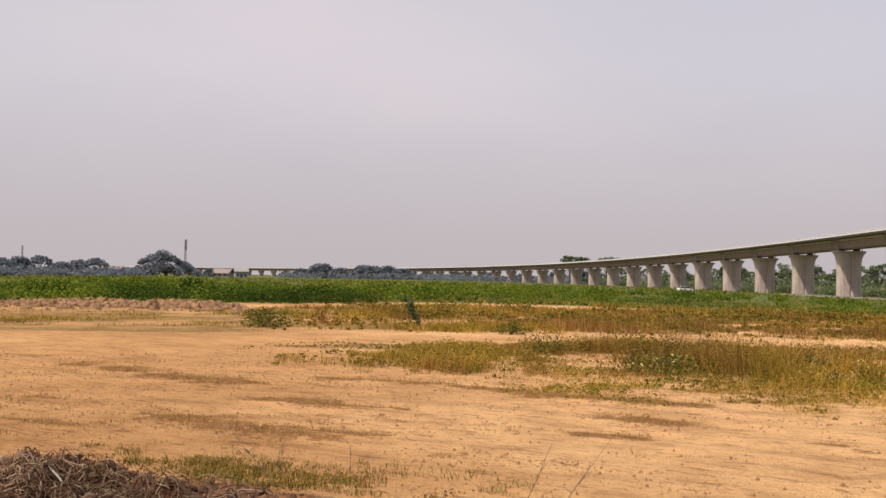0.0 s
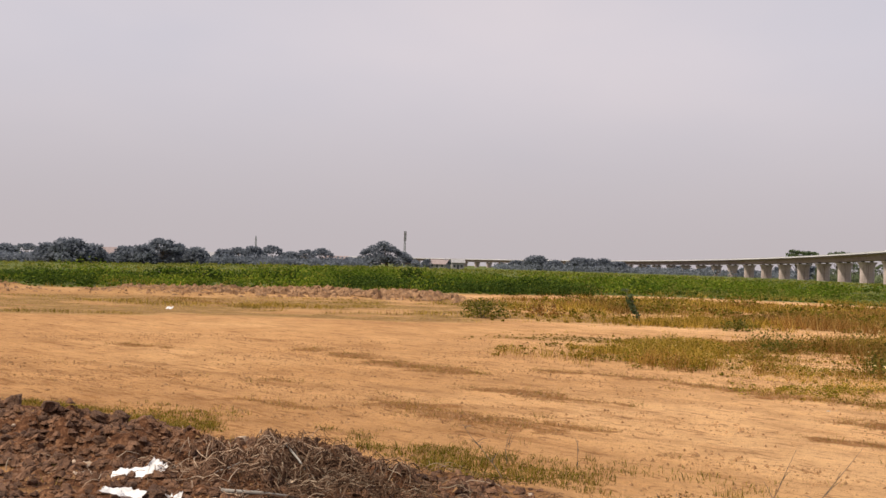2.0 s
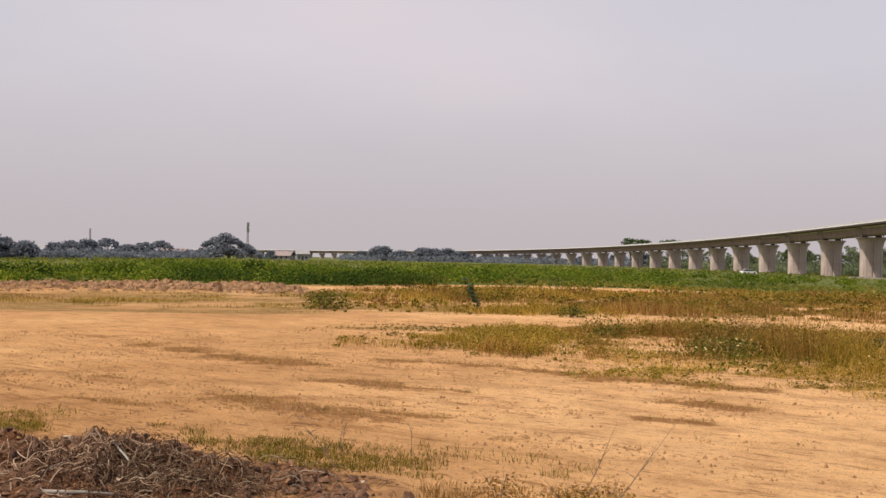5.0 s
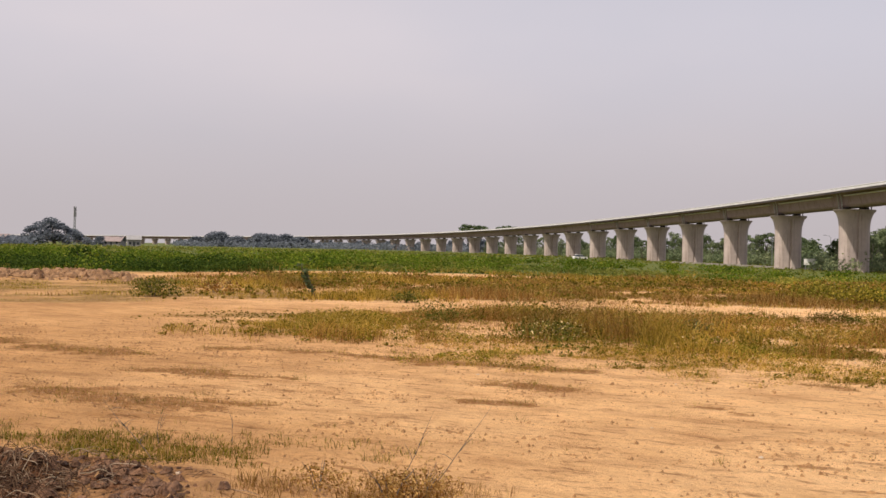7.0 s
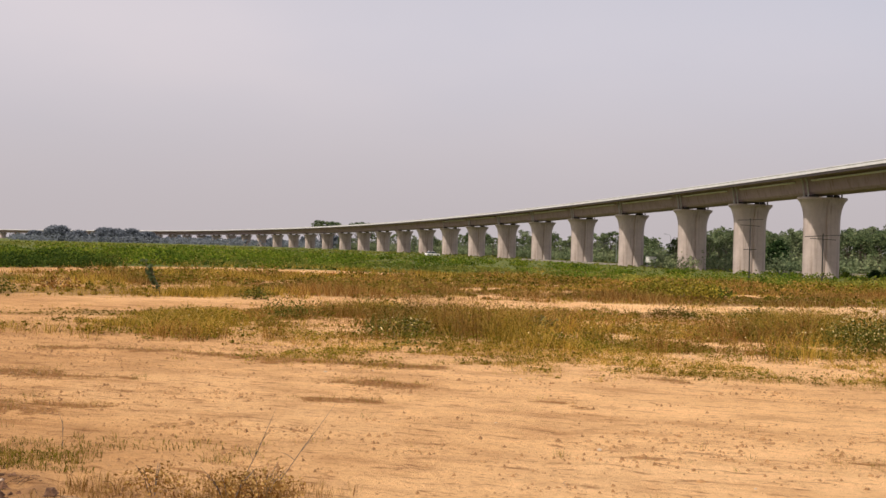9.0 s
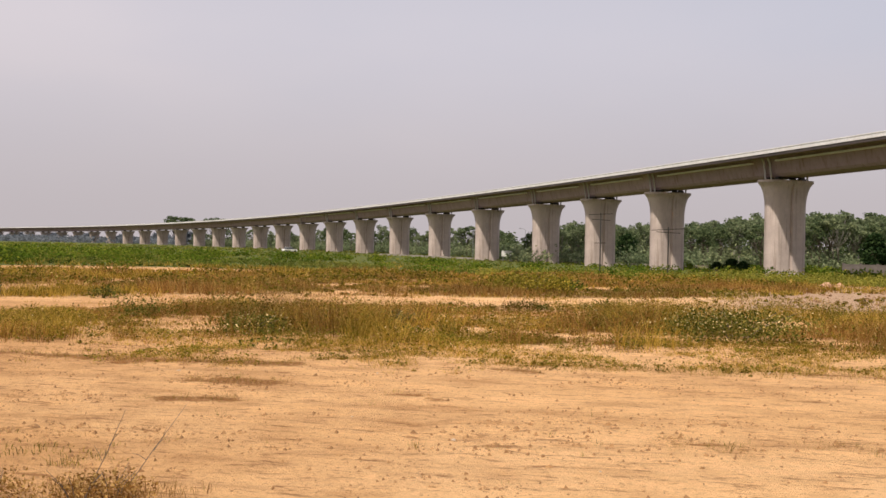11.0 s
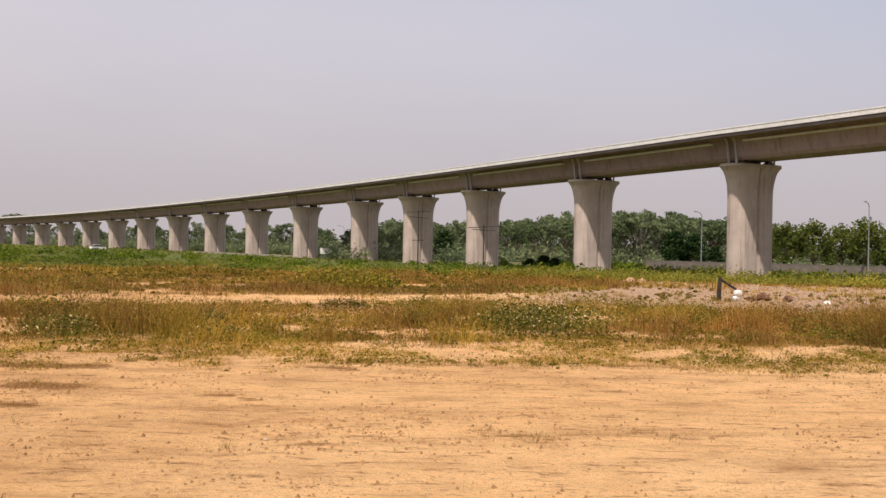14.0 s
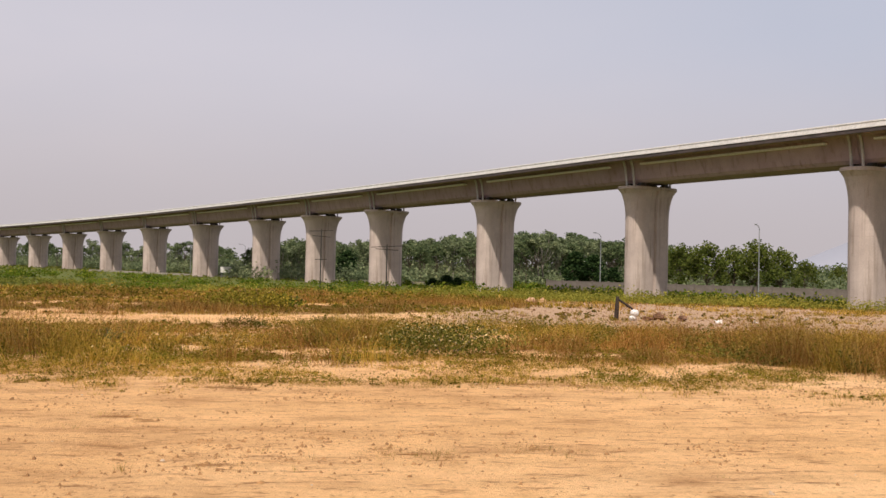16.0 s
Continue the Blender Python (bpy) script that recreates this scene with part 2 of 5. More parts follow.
M_BARK = mottled("bark", (0.085, 0.062, 0.045), (0.21, 0.165, 0.125), 3.0, 0.9, 0.6, 0.03, 0.0, (1, 1, 0.25))
M_PALEBARK = mottled("pale_bark", (0.20, 0.17, 0.14), (0.38, 0.34, 0.29), 3.0, 0.9, 0.4, 0.03, 0.0, (1, 1, 0.25))
# lighter and greyer than foliage, to carry the haze before the forest
M_LEAF = island_material("forest_leaves", [(0.0, (0.145, 0.185, 0.105)), (0.5, (0.235, 0.282, 0.158)), (1.0, (0.325, 0.352, 0.200))], 0.7, 0, 0.45)
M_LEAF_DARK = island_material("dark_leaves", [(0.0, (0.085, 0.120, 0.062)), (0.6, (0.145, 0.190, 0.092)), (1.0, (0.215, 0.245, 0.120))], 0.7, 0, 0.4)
M_LEAF_WARM = island_material("sunny_leaves", [(0.0, (0.072, 0.100, 0.020)), (0.5, (0.145, 0.178, 0.038)), (1.0, (0.240, 0.255, 0.068))], 0.7, 0, 0.4)
# distance haze is mixed into this leaf colour: pale, bluish, low contrast
M_LEAF_FAR = island_material("haze_tinted_far_leaves", [(0.0, (0.195, 0.218, 0.268)), (0.5, (0.208, 0.230, 0.278)), (1.0, (0.220, 0.240, 0.286))], 0.9, 0, 0.5, 0.15)
M_FIELD = island_material("field_weed_leaves", [(0.0, (0.070, 0.118, 0.010)), (0.45, (0.132, 0.190, 0.017)), (0.8, (0.185, 0.228, 0.027)), (1.0, (0.245, 0.250, 0.045))], 0.75, 0, 0.4, 0.95)
M_WEED_WARM = island_material("tall_yellow_weeds", [(0.0, (0.150, 0.150, 0.020)), (0.5, (0.340, 0.310, 0.052)), (1.0, (0.43, 0.385, 0.085))], 0.75, 0, 0.45)
M_LOWWALL = mottled("stained_pale_concrete", (0.24, 0.21, 0.17), (0.40, 0.35, 0.29), 0.8, 0.9, 0.3)
# near-black colour for the shade under the deck's overhang
M_SHADE_STRIP = mottled("dark_shade_strip", (0.040, 0.030, 0.030), (0.105, 0.080, 0.078), 0.9, 0.95, 0.2, 0.01)
M_DARKWOOD = mottled("dark_wood", (0.016, 0.010, 0.007), (0.05, 0.034, 0.024), 4.0, 0.9, 0.4, 0.01)
M_FIELD_DARK = island_material("dark_weed_leaves", [(0.0, (0.024, 0.048, 0.006)), (0.6, (0.060, 0.098, 0.014)), (1.0, (0.110, 0.150, 0.024))], 0.7, 0, 0.35)
M_FIELD_OLIVE = island_material("far_field_grass", [(0.0, (0.140, 0.165, 0.030)), (0.5, (0.215, 0.232, 0.045)), (1.0, (0.31, 0.288, 0.078))], 0.8, 0, 0.4, 0.9)
M_LEAFY = island_material("low_leafy_weeds", [(0.0, (0.105, 0.098, 0.011)), (0.5, (0.240, 0.205, 0.023)), (1.0, (0.46, 0.355, 0.070))], 0.75, 0, 0.4)
M_GRASS = island_material("olive_grass", [(0.0, (0.095, 0.078, 0.010)), (0.3, (0.290, 0.200, 0.026)), (0.6, (0.500, 0.335, 0.052)), (1.0, (0.70, 0.48, 0.13))], 0.8, 0, 0.45)
M_REDGRASS = island_material("russet_seed_grass", [(0.0, (0.165, 0.072, 0.019)), (0.4, (0.320, 0.160, 0.043)), (0.75, (0.450, 0.262, 0.080)), (1.0, (0.60, 0.40, 0.145))], 0.85, 0, 0.4)
M_WEED = island_material("mixed_weeds", [(0.0, (0.046, 0.050, 0.007)), (0.35, (0.185, 0.165, 0.018)), (0.6, (0.370, 0.265, 0.042)), (0.8, (0.33, 0.178, 0.052)), (1.0, (0.58, 0.41, 0.140))], 0.8, 0, 0.45)
M_FLOWERBUSH = island_material("flowering_bush_leaves", [(0.0, (0.050, 0.062, 0.010)), (0.5, (0.140, 0.140, 0.026)), (1.0, (0.30, 0.25, 0.06))], 0.8, 0, 0.4)
M_LEAF_DENSE = island_material("deep_green_leaves", [(0.0, (0.018, 0.040, 0.014)), (0.6, (0.038, 0.072, 0.024)), (1.0, (0.070, 0.110, 0.038))], 0.75, 0, 0.25)
M_STRAW = island_material("dry_straw", [(0.0, (0.20, 0.085, 0.022)), (0.5, (0.40, 0.225, 0.068)), (1.0, (0.62, 0.40, 0.15))], 0.9, 0, 0.4)
M_FLOWER = island_material("pale_flower_heads", [(0.0, (0.52, 0.36, 0.13)), (1.0, (0.78, 0.62, 0.34))], 0.9)
M_BANK = mottled("bank_earth", (0.125, 0.060, 0.026), (0.40, 0.225, 0.108), 5.0, 0.95, 0.5, 0.03)
M_CRUMB = mottled("brown_crumbs", (0.20, 0.098, 0.038), (0.46, 0.255, 0.108), 8.0, 0.95, 0.3, 0.01)
M_CLOD = mottled("dark_earth_clod", (0.038, 0.015, 0.008), (0.330, 0.165, 0.084), 7.0, 0.95, 0.9, 0.03)
M_ROOT = island_material("dry_roots", [(0.0, (0.028, 0.013, 0.008)), (0.45, (0.120, 0.060, 0.038)), (0.8, (0.27, 0.160, 0.108)), (1.0, (0.50, 0.36, 0.27))], 0.9)
M_PAPER = mottled("white_paper", (0.70, 0.66, 0.62), (0.84, 0.81, 0.78), 4.0, 0.7, 0.2, 0.01)
M_STONE = mottled("pale_stone", (0.42, 0.30, 0.20), (0.62, 0.47, 0.34), 6.0, 0.9, 0.4, 0.01)
M_BOUNDARY = mottled("weathered_wall_render", (0.14, 0.115, 0.10), (0.24, 0.20, 0.175), 0.8, 0.9, 0.4, 0.02)
# plaster and roof colours are muted to include the haze over far houses
M_PLASTER = mottled("house_plaster", (0.24, 0.225, 0.225), (0.34, 0.32, 0.315), 0.5, 0.9, 0.1)
M_ROOF = mottled("haze_muted_clay_roof", (0.23, 0.175, 0.165), (0.31, 0.24, 0.225), 0.6, 0.9, 0.2, 0.02)
M_GLASS = mottled("dark_window_glass", (0.04, 0.045, 0.05), (0.07, 0.075, 0.08), 1.0, 0.15, 0.0)
M_ORANGE = mottled("faded_orange_debris", (0.40, 0.21, 0.11), (0.58, 0.36, 0.21), 3.0, 0.9, 0.3)


# ---- mesh helpers ----
def np_mesh(name, verts, faces, mat, smooth=False):
    """A mesh from arrays; faces is (n, 3) or (n, 4)."""
    verts, faces = np.asarray(verts, np.float32), np.asarray(faces, np.int32)
    me = bpy.data.meshes.new(name)
    k = faces.shape[1]
    me.vertices.add(len(verts))
    me.vertices.foreach_set("co", verts.ravel())
    me.loops.add(faces.size)
    me.loops.foreach_set("vertex_index", faces.ravel())
    me.polygons.add(len(faces))
    me.polygons.foreach_set("loop_start", np.arange(0, faces.size, k, dtype=np.int32))
    me.polygons.foreach_set("use_smooth", np.full(len(faces), smooth))
    me.update(calc_edges=True)
    me.materials.append(mat)
    return me


def bm_mesh(name, bm, mat, smooth=False):
    me = bpy.data.meshes.new(name)
    bm.normal_update()
    if smooth:
        for f in bm.faces:
            f.smooth = True
    bm.to_mesh(me)
    bm.free()
    me.materials.append(mat)
    return me


def part(name, data, parent, label=""):
    ob = new(name, data)
    ob.parent = parent
    return tagged(ob, label)


def thing(name, label, category, group="", at=(0, 0, 0), turn=0.0, kind=""):
    ob = new(name)
    ob.empty_display_size = 0.2
    ob.matrix_basis = pose(*at, 0, 0, turn)
    return tagged(ob, label, category, group, kind)


def box_bm(bm, x0, x1, y0, y1, z0, z1, bevel=0.0):
    m = Matrix.LocRotScale(((x0 + x1) / 2, (y0 + y1) / 2, (z0 + z1) / 2), None, (x1 - x0, y1 - y0, z1 - z0))
    g = bmesh.ops.create_cube(bm, size=1.0, matrix=m)
    if bevel:
        es = list({e for v in g["verts"] for e in v.link_edges})
        bmesh.ops.bevel(bm, geom=es, offset=bevel, segments=2, affect="EDGES")
    return bm


def tube_bm(bm, pts, radii, sides=8):
    """A tapered tube along points."""
    rings = []
    pts = [Vector(p) for p in pts]
    for i, (p, r) in enumerate(zip(pts, radii)):
        d = (pts[min(i + 1, len(pts) - 1)] - pts[max(i - 1, 0)]).normalized()
        q = d.to_track_quat("Z", "Y")
        rings.append([bm.verts.new(p + q @ Vector((r * math.cos(a), r * math.sin(a), 0)))
                      for a in (2 * math.pi * k / sides for k in range(sides))])
    for a, b in zip(rings, rings[1:]):
        for k in range(sides):
            bm.faces.new((a[k], a[(k + 1) % sides], b[(k + 1) % sides], b[k]))
    bm.faces.new(rings[0][::-1])
    bm.faces.new(rings[-1])
    return bm


def loft_bm(bm, rings, close=True):
    """Closed rings of equal length, joined into one skin."""
    vs = [[bm.verts.new(p) for p in ring] for ring in rings]
    n = len(vs[0])
    for a, b in zip(vs, vs[1:]):
        for k in range(n):
            bm.faces.new((a[k], a[(k + 1) % n], b[(k + 1) % n], b[k]))
    if close:
        bm.faces.new(vs[0][::-1])
        bm.faces.new(vs[-1])
    return bm


def hash2(ix, iy, seed):
    h = (ix.astype(np.int64) * 374761393 + iy.astype(np.int64) * 668265263 + seed * 974711) & 0x7FFFFFFF
    h = ((h ^ (h >> 13)) * 1274126177) & 0x7FFFFFFF
    return ((h ^ (h >> 16)) & 0xFFFF) / 65535.0


def vnoise(x, y, seed=0):
    """Smooth value noise in 0..1 over arrays."""
    ix, iy = np.floor(x), np.floor(y)
    fx, fy = x - ix, y - iy
    fx, fy = fx * fx * (3 - 2 * fx), fy * fy * (3 - 2 * fy)
    a, b = hash2(ix, iy, seed), hash2(ix + 1, iy, seed)
    c, d = hash2(ix, iy + 1, seed), hash2(ix + 1, iy + 1, seed)
    return (a + (b - a) * fx) * (1 - fy) + (c + (d - c) * fx) * fy


def fbm(x, y, seed=0, octaves=4):
    s, w, t = 0.0, 0.5, 0.0
    for o in range(octaves):
        s, t = s + w * vnoise(x * 2 ** o, y * 2 ** o, seed + 17 * o), t + w
        w *= 0.5
    return s / t


def sstep(a, b, v):
    u = np.clip((v - a) / (b - a), 0, 1)
    return u * u * (3 - 2 * u)


def polar(x, y):
    return np.hypot(x, y), np.degrees(np.arctan2(x, y))


# ---- the lie of the land ----
def heap_axes(x, y):
    """Along and across the ridge of the tipped earth heap beside the track."""
    u, v = x + 4.0, y - 7.30
    c, s = math.cos(radians(-16)), math.sin(radians(-16))
    return u * c + v * s, -u * s + v * c


def heap(x, y):
    """Height of the heap."""
    a, b = heap_axes(x, y)
    end = np.where(a > 0, np.maximum(a - 2.5, 0) * 1.1, np.maximum(-a - 2.6, 0))
    along = np.exp(-end ** 2) * np.interp(a, [-3, -0.6, 0.1, 0.9, 1.6, 2.4], [1.05, 1.0, 0.75, 1.05, 0.82, 0.42])
    ridge = along * np.exp(-(b / 0.72) ** 2)
    lumps = 0.15 + 1.0 * fbm(x * 1.5, y * 1.5, 5, 3) + 1.35 * (fbm(x * 5.0, y * 5.0, 6, 3) - 0.42)
    return np.where(b > 0, ridge, np.maximum(ridge, 0.6 * along * np.exp(-(b / 2.4) ** 2))) * 0.32 * lumps


# strips of dead grass and broken crust on the track: both ends of each, metres
STRIPS = np.array([
    (-6.26, 17.62, -3.72, 15.34), (-3.89, 14.98, -2.69, 14.75), (-2.3, 12.98, -0.52, 12.25), (-4.78, 10.97, -3.89, 10.6), (-5.23, 13.14, -4.22, 12.52),
    (-3.37, 11.61, -1.2, 9.9), (-9.69, 17.19, -7.96, 16.59), (-1.72, 15.95, -0.12, 15.24), (0.13, 14.97, 1.09, 14.54), (1.35, 13.97, 3.41, 13.25),
    (-1.16, 10.35, -0.57, 10.13), (-3.65, 15.56, -2.67, 14.91), (1.89, 11.96, 2.58, 11.5), (5.14, 7.06, 5.55, 6.74), (3.91, 10.19, 4.2, 9.65),
    (2.05, 12.13, 2.67, 11.5), (1.41, 10.65, 2.03, 10.42), (9.76, 10.67, 10.57, 9.7), (6.41, 6.59, 6.76, 6.21), (5.84, 12.14, 6.32, 11.44)])


def strips(x, y):
    """How near a place is to one of the strips, 0 to 1."""
    best = np.zeros(np.shape(x))
    n = fbm(x * 1.9, y * 1.9, 151, 4)
    for x0, y0, x1, y1 in STRIPS:
        dx, dy = x1 - x0, y1 - y0
        q = dx * dx + dy * dy
        t = np.clip(((x - x0) * dx + (y - y0) * dy) / q, 0, 1)
        d = np.hypot(x - x0 - t * dx, y - y0 - t * dy)
        w = (0.15 + 0.062 * math.sqrt(q)) * np.maximum(0.05, 3.4 * n - 0.95)
        best = np.maximum(best, np.exp(-(d / w) ** 2))
    return best


def land(x, y):
    r, az = polar(x, y)
    drop = np.interp(az, [-180, -36, -28, -18, 0, 12, 25, 70, 120, 180], [-2.5, -2.5, -1.8, -0.5, -0.4, -0.9, -1.8, -1.9, -1.9, -2.5])
    z = drop * sstep(45, np.interp(az, [-20, 10], [200, 118]), r)
    near = 1 - sstep(60, 140, r)
    z = z + near * (0.10 * (fbm(x * 0.12, y * 0.12, 3) - 0.5) * sstep(3, 14, r))
    c, s = math.cos(radians(30)), math.sin(radians(30))
    a, b = x * c - y * s, x * s + y * c
    track = 1 - sstep(14, 30, r)
    z = z + track * np.interp(az, [-45, 5, 30], [0.085, 0.075, 0.04]) * (fbm(a * 0.30, b * 1.6, 8) - 0.5)                 # drag marks along the track
    z = z + track * 0.020 * (fbm(x * 4.5, y * 4.5, 11, 3) - 0.5)
    gather = 0.5 * fbm(x * 0.5, y * 0.9, 141) + 0.5 * fbm(a * 1.1, b * 2.2, 145)
    z = z + (1 - sstep(15, 20, r)) * sstep(0.50, 0.62, gather) * 0.055 * (fbm(x * 3.4, y * 5.0, 147, 4) - 0.42)      # broken crust
    rub = rubble_zone(x, y)
    z = z + rub * (0.12 + 0.34 * (fbm(x * 1.1, y * 1.1, 21, 4) - 0.35))
    return z + heap(x, y)


def rubble_zone(x, y):
    """The low bank of broken earth beyond the open ground."""
    r, az = polar(x, y)
    n = fbm(x * 0.15, y * 0.15, 31)
    return sstep(43, 45.5, r) * (1 - sstep(49, 53, r)) * sstep(-46, -40, az) * (1 - sstep(-13.5, -10.5, az)) * sstep(0.30, 0.45, n)


# inner and outer edges of the grass belts, metres, by compass angle
AZ_1 = [-14, -9, 0, 5, 10, 20, 29, 40, 47, 62, 75]
IN_1 = [21, 18.8, 17.6, 17.2, 16.4, 16.2, 16.8, 17.0, 17.4, 17.8, 18]
OUT_1 = [22, 24.5, 25.5, 26, 26.5, 27.5, 28, 28, 27, 27, 28]
AZ_2 = [-50, -30, -14, -8, 0, 10, 20, 30, 38, 43, 60]
IN_2 = [29, 28.5, 28.5, 30, 30.5, 31, 31.5, 33, 36, 44, 46]
OUT_2 = [42, 42, 43, 50, 52, 55, 60, 66, 60, 46, 47]
AZ_F = [-180, -60, -20, -8, 0, 10, 20, 30, 38, 46, 70, 180]
IN_F = [52, 52, 52, 60, 68, 72, 74, 76, 72, 70, 74, 60]


def belts(x, y):
    """How grassy a place is: near belt, russet belt, green field, and gravel."""
    r, az = polar(x, y)
    n = fbm(x * 0.33, y * 0.55, 41)
    n2 = fbm(x * 0.9, y * 0.9, 43)
    e = (n - 0.5) * 5.0
    i1, o1 = np.interp(az, AZ_1, IN_1), np.interp(az, AZ_1, OUT_1)
    b1 = sstep(i1 - 0.6, i1 + 2.0, r + e * 0.7) * (1 - sstep(o1 - 1.0, o1 + 0.6, r + e * 0.3)) * sstep(-13, -8, az) * (1 - sstep(95, 110, az))
    b1 = b1 * sstep(0.40, 0.58, n * 0.55 + n2 * 0.45 + np.interp(az, [-14, 5, 14, 30], [-0.02, 0.02, 0.06, 0.07]))
    i2, o2 = np.interp(az, AZ_2, IN_2), np.interp(az, AZ_2, OUT_2)
    b2 = sstep(i2 - 1, i2 + 1.5, r + e * 0.5) * (1 - sstep(o2 - 2, o2 + 2, r + e)) * sstep(-60, -50, az) * (1 - sstep(44, 50, az))
    b2 = b2 * sstep(0.36, 0.54, n * 0.6 + n2 * 0.4 + np.interp(az, [-14, 5, 30], [0.0, 0.04, 0.06]))
    fi = np.interp(az, AZ_F, IN_F)
    bf = sstep(fi - 3, fi + 3, r + e * 1.2)
    gr = sstep(31, 40, az + e) * (1 - sstep(85, 100, az)) * sstep(28, 31, r) * (1 - sstep(58, 66, r + e))
    return b1, b2, bf, gr


# ---- ground: one sheet to the horizon ----
def build_ground():
    rs = np.concatenate([np.geomspace(0.4, 5.8, 18, endpoint=False), np.geomspace(5.8, 34, 235, endpoint=False),
                         np.geomspace(34, 120, 75, endpoint=False), np.geomspace(120, 4800, 40)])
    azs = np.concatenate([np.arange(-48, 72, 0.2), np.arange(72, 312, 4.0)])
    R, A = np.meshgrid(rs, np.radians(azs), indexing="ij")
    X, Y = R * np.sin(A), R * np.cos(A)
    Z = land(X, Y)
    nr, na = R.shape
    verts = np.stack([X, Y, Z], -1).reshape(-1, 3)
    i, j = np.meshgrid(np.arange(nr - 1), np.arange(na), indexing="ij")
    a, b = i * na + j, i * na + (j + 1) % na
    faces = np.stack([a, b, b + na, a + na], -1).reshape(-1, 4)
    centre = len(verts)
    verts = np.vstack([verts, [[0, 0, 0]]])
    me = np_mesh("ground", verts, faces, M_GROUND, True)
    bm = bmesh.new()
    bm.from_mesh(me)
    bm.verts.ensure_lookup_table()
    for k in range(na):
        f = bm.faces.new((bm.verts[centre], bm.verts[(k + 1) % na], bm.verts[k]))
        f.smooth = True
    bm.to_mesh(me)
    bm.free()
    x, y = verts[:, 0], verts[:, 1]
    r, az = polar(x, y)
    b1, b2, bf, gr = belts(x, y)
    left_straw = sstep(27, 29, r) * (1 - sstep(50, 56, r)) * (1 - sstep(-12, -6, az))
    wisps = sstep(0.55, 0.68, fbm(x * 0.5 + y * 0.1, y * 1.4, 61)) * sstep(9, 12, r) * (1 - sstep(24, 28, r)) * 0.45
    ruts = sstep(0.47, 0.60, fbm(x * 0.35 - y * 0.2, y * 0.9 + x * 0.5, 63)) * (1 - sstep(-17, -6, az)) * sstep(8.5, 9.5, r) * (1 - sstep(14, 17, r)) * 0.6
    ha, hb = heap_axes(x, y)
    fringe = sstep(0.5, 0.8, hb) * (1 - sstep(1.2, 2.6, hb)) * sstep(-4, -3, ha) * (1 - sstep(1.6, 2.8, ha)) * sstep(0.40, 0.55, fbm(x * 1.3, y * 1.3, 85))
    hp = heap(x, y)
    foot = sstep(0.02, 0.05, hp) * 0.5
    for name, v in (("litter", np.clip(np.maximum(b1 * 0.75, b2 * 0.9) + 0.45 * left_straw + 0.6 * fringe, 0, 1)),
                    ("soil", np.clip(sstep(0.05, 0.13, hp) + 0.55 * rubble_zone(x, y) + foot, 0, 1)),
                    ("gravel", gr * 0.9), ("turf", bf), ("crust", np.clip(np.interp(az, [14, 30], [1.0, 0.5]) * strips(x, y) + 0.7 * ruts + 0.5 * wisps, 0, 1)),
                    ("pale", np.clip(np.interp(az, [-180, -60, -24, -8, 10, 30, 120, 180], [0.0, 0.0, 0.0, 0.2, 0.55, 0.95, 1.0, 0.0]) + 0.6 * (fbm(x * 0.1, y * 0.25, 67) - 0.5), 0, 1))):
        at = me.attributes.new(name, "FLOAT", "POINT")
        at.data.foreach_set("value", v.astype(np.float32))
    ob = new("ground", me)
    return tagged(ob, "dry sandy earth with drag marks, running out into a green field", "ground", kind="structure")


build_ground()

# ---- viaduct ----
EYE = 1.6
S_STEP = 5.0


def centreline():
    s = np.arange(-260, 2300, S_STEP)
    k = np.interp(s, [-260, 324.7, 380.0, 2300], [-0.000455, -0.000455, -0.000625, -0.000625])
    h = np.cumsum(k) * S_STEP
    h += radians(4.141) - np.interp(0, s, h)
    x, y = np.cumsum(np.sin(h)) * S_STEP, np.cumsum(np.cos(h)) * S_STEP
    return s, x + 100.115 - np.interp(0, s, x), y + 88.871 - np.interp(0, s, y)


LINE_S, LINE_X, LINE_Y = centreline()


def on_line(s):
    """Place of the parapet's top above the line's middle."""
    u = max(-8.0, min(s, 1229.0)) / 100
    return Vector((np.interp(s, LINE_S, LINE_X), np.interp(s, LINE_S, LINE_Y), EYE + 14.95 - 1.106 * u + 0.045 * u * u))


LONG, SHORT_SPAN = 32.7, 24.7
stations = [-3 * LONG, -2 * LONG, -LONG, 0.0]
for n in range(52):
    stations.append(stations[-1] + (SHORT_SPAN if n in (2, 3) else LONG))

CAP_DROP = 4.05       # from the parapet's top to the pier's top


def rounded_ring(w, t, z, groove=0.0, seg=10):
    """Outline of a pier: a slab with half-round ends and a groove down the middle of each broad face."""
    r = min(t / 2, w / 2) * 0.95
    flat = w / 2 - r
    pts = []
    for k in range(seg + 1):
        a = -math.pi / 2 + math.pi * k / seg
        pts.append((flat + r * math.cos(a), t / 2 * math.sin(a)))
    pts += [(0.30, t / 2), (0.20, t / 2 - groove), (-0.20, t / 2 - groove), (-0.30, t / 2)]
    for k in range(seg + 1):
        a = math.pi / 2 + math.pi * k / seg
        pts.append((-flat + r * math.cos(a), t / 2 * math.sin(a)))
    pts += [(-0.30, -t / 2), (-0.18, -t / 2 + groove), (0.18, -t / 2 + groove), (0.30, -t / 2)]
    return [(x, y, z) for x, y in pts]


PW, PT = 6.4, 3.0      # width and thickness of a pier


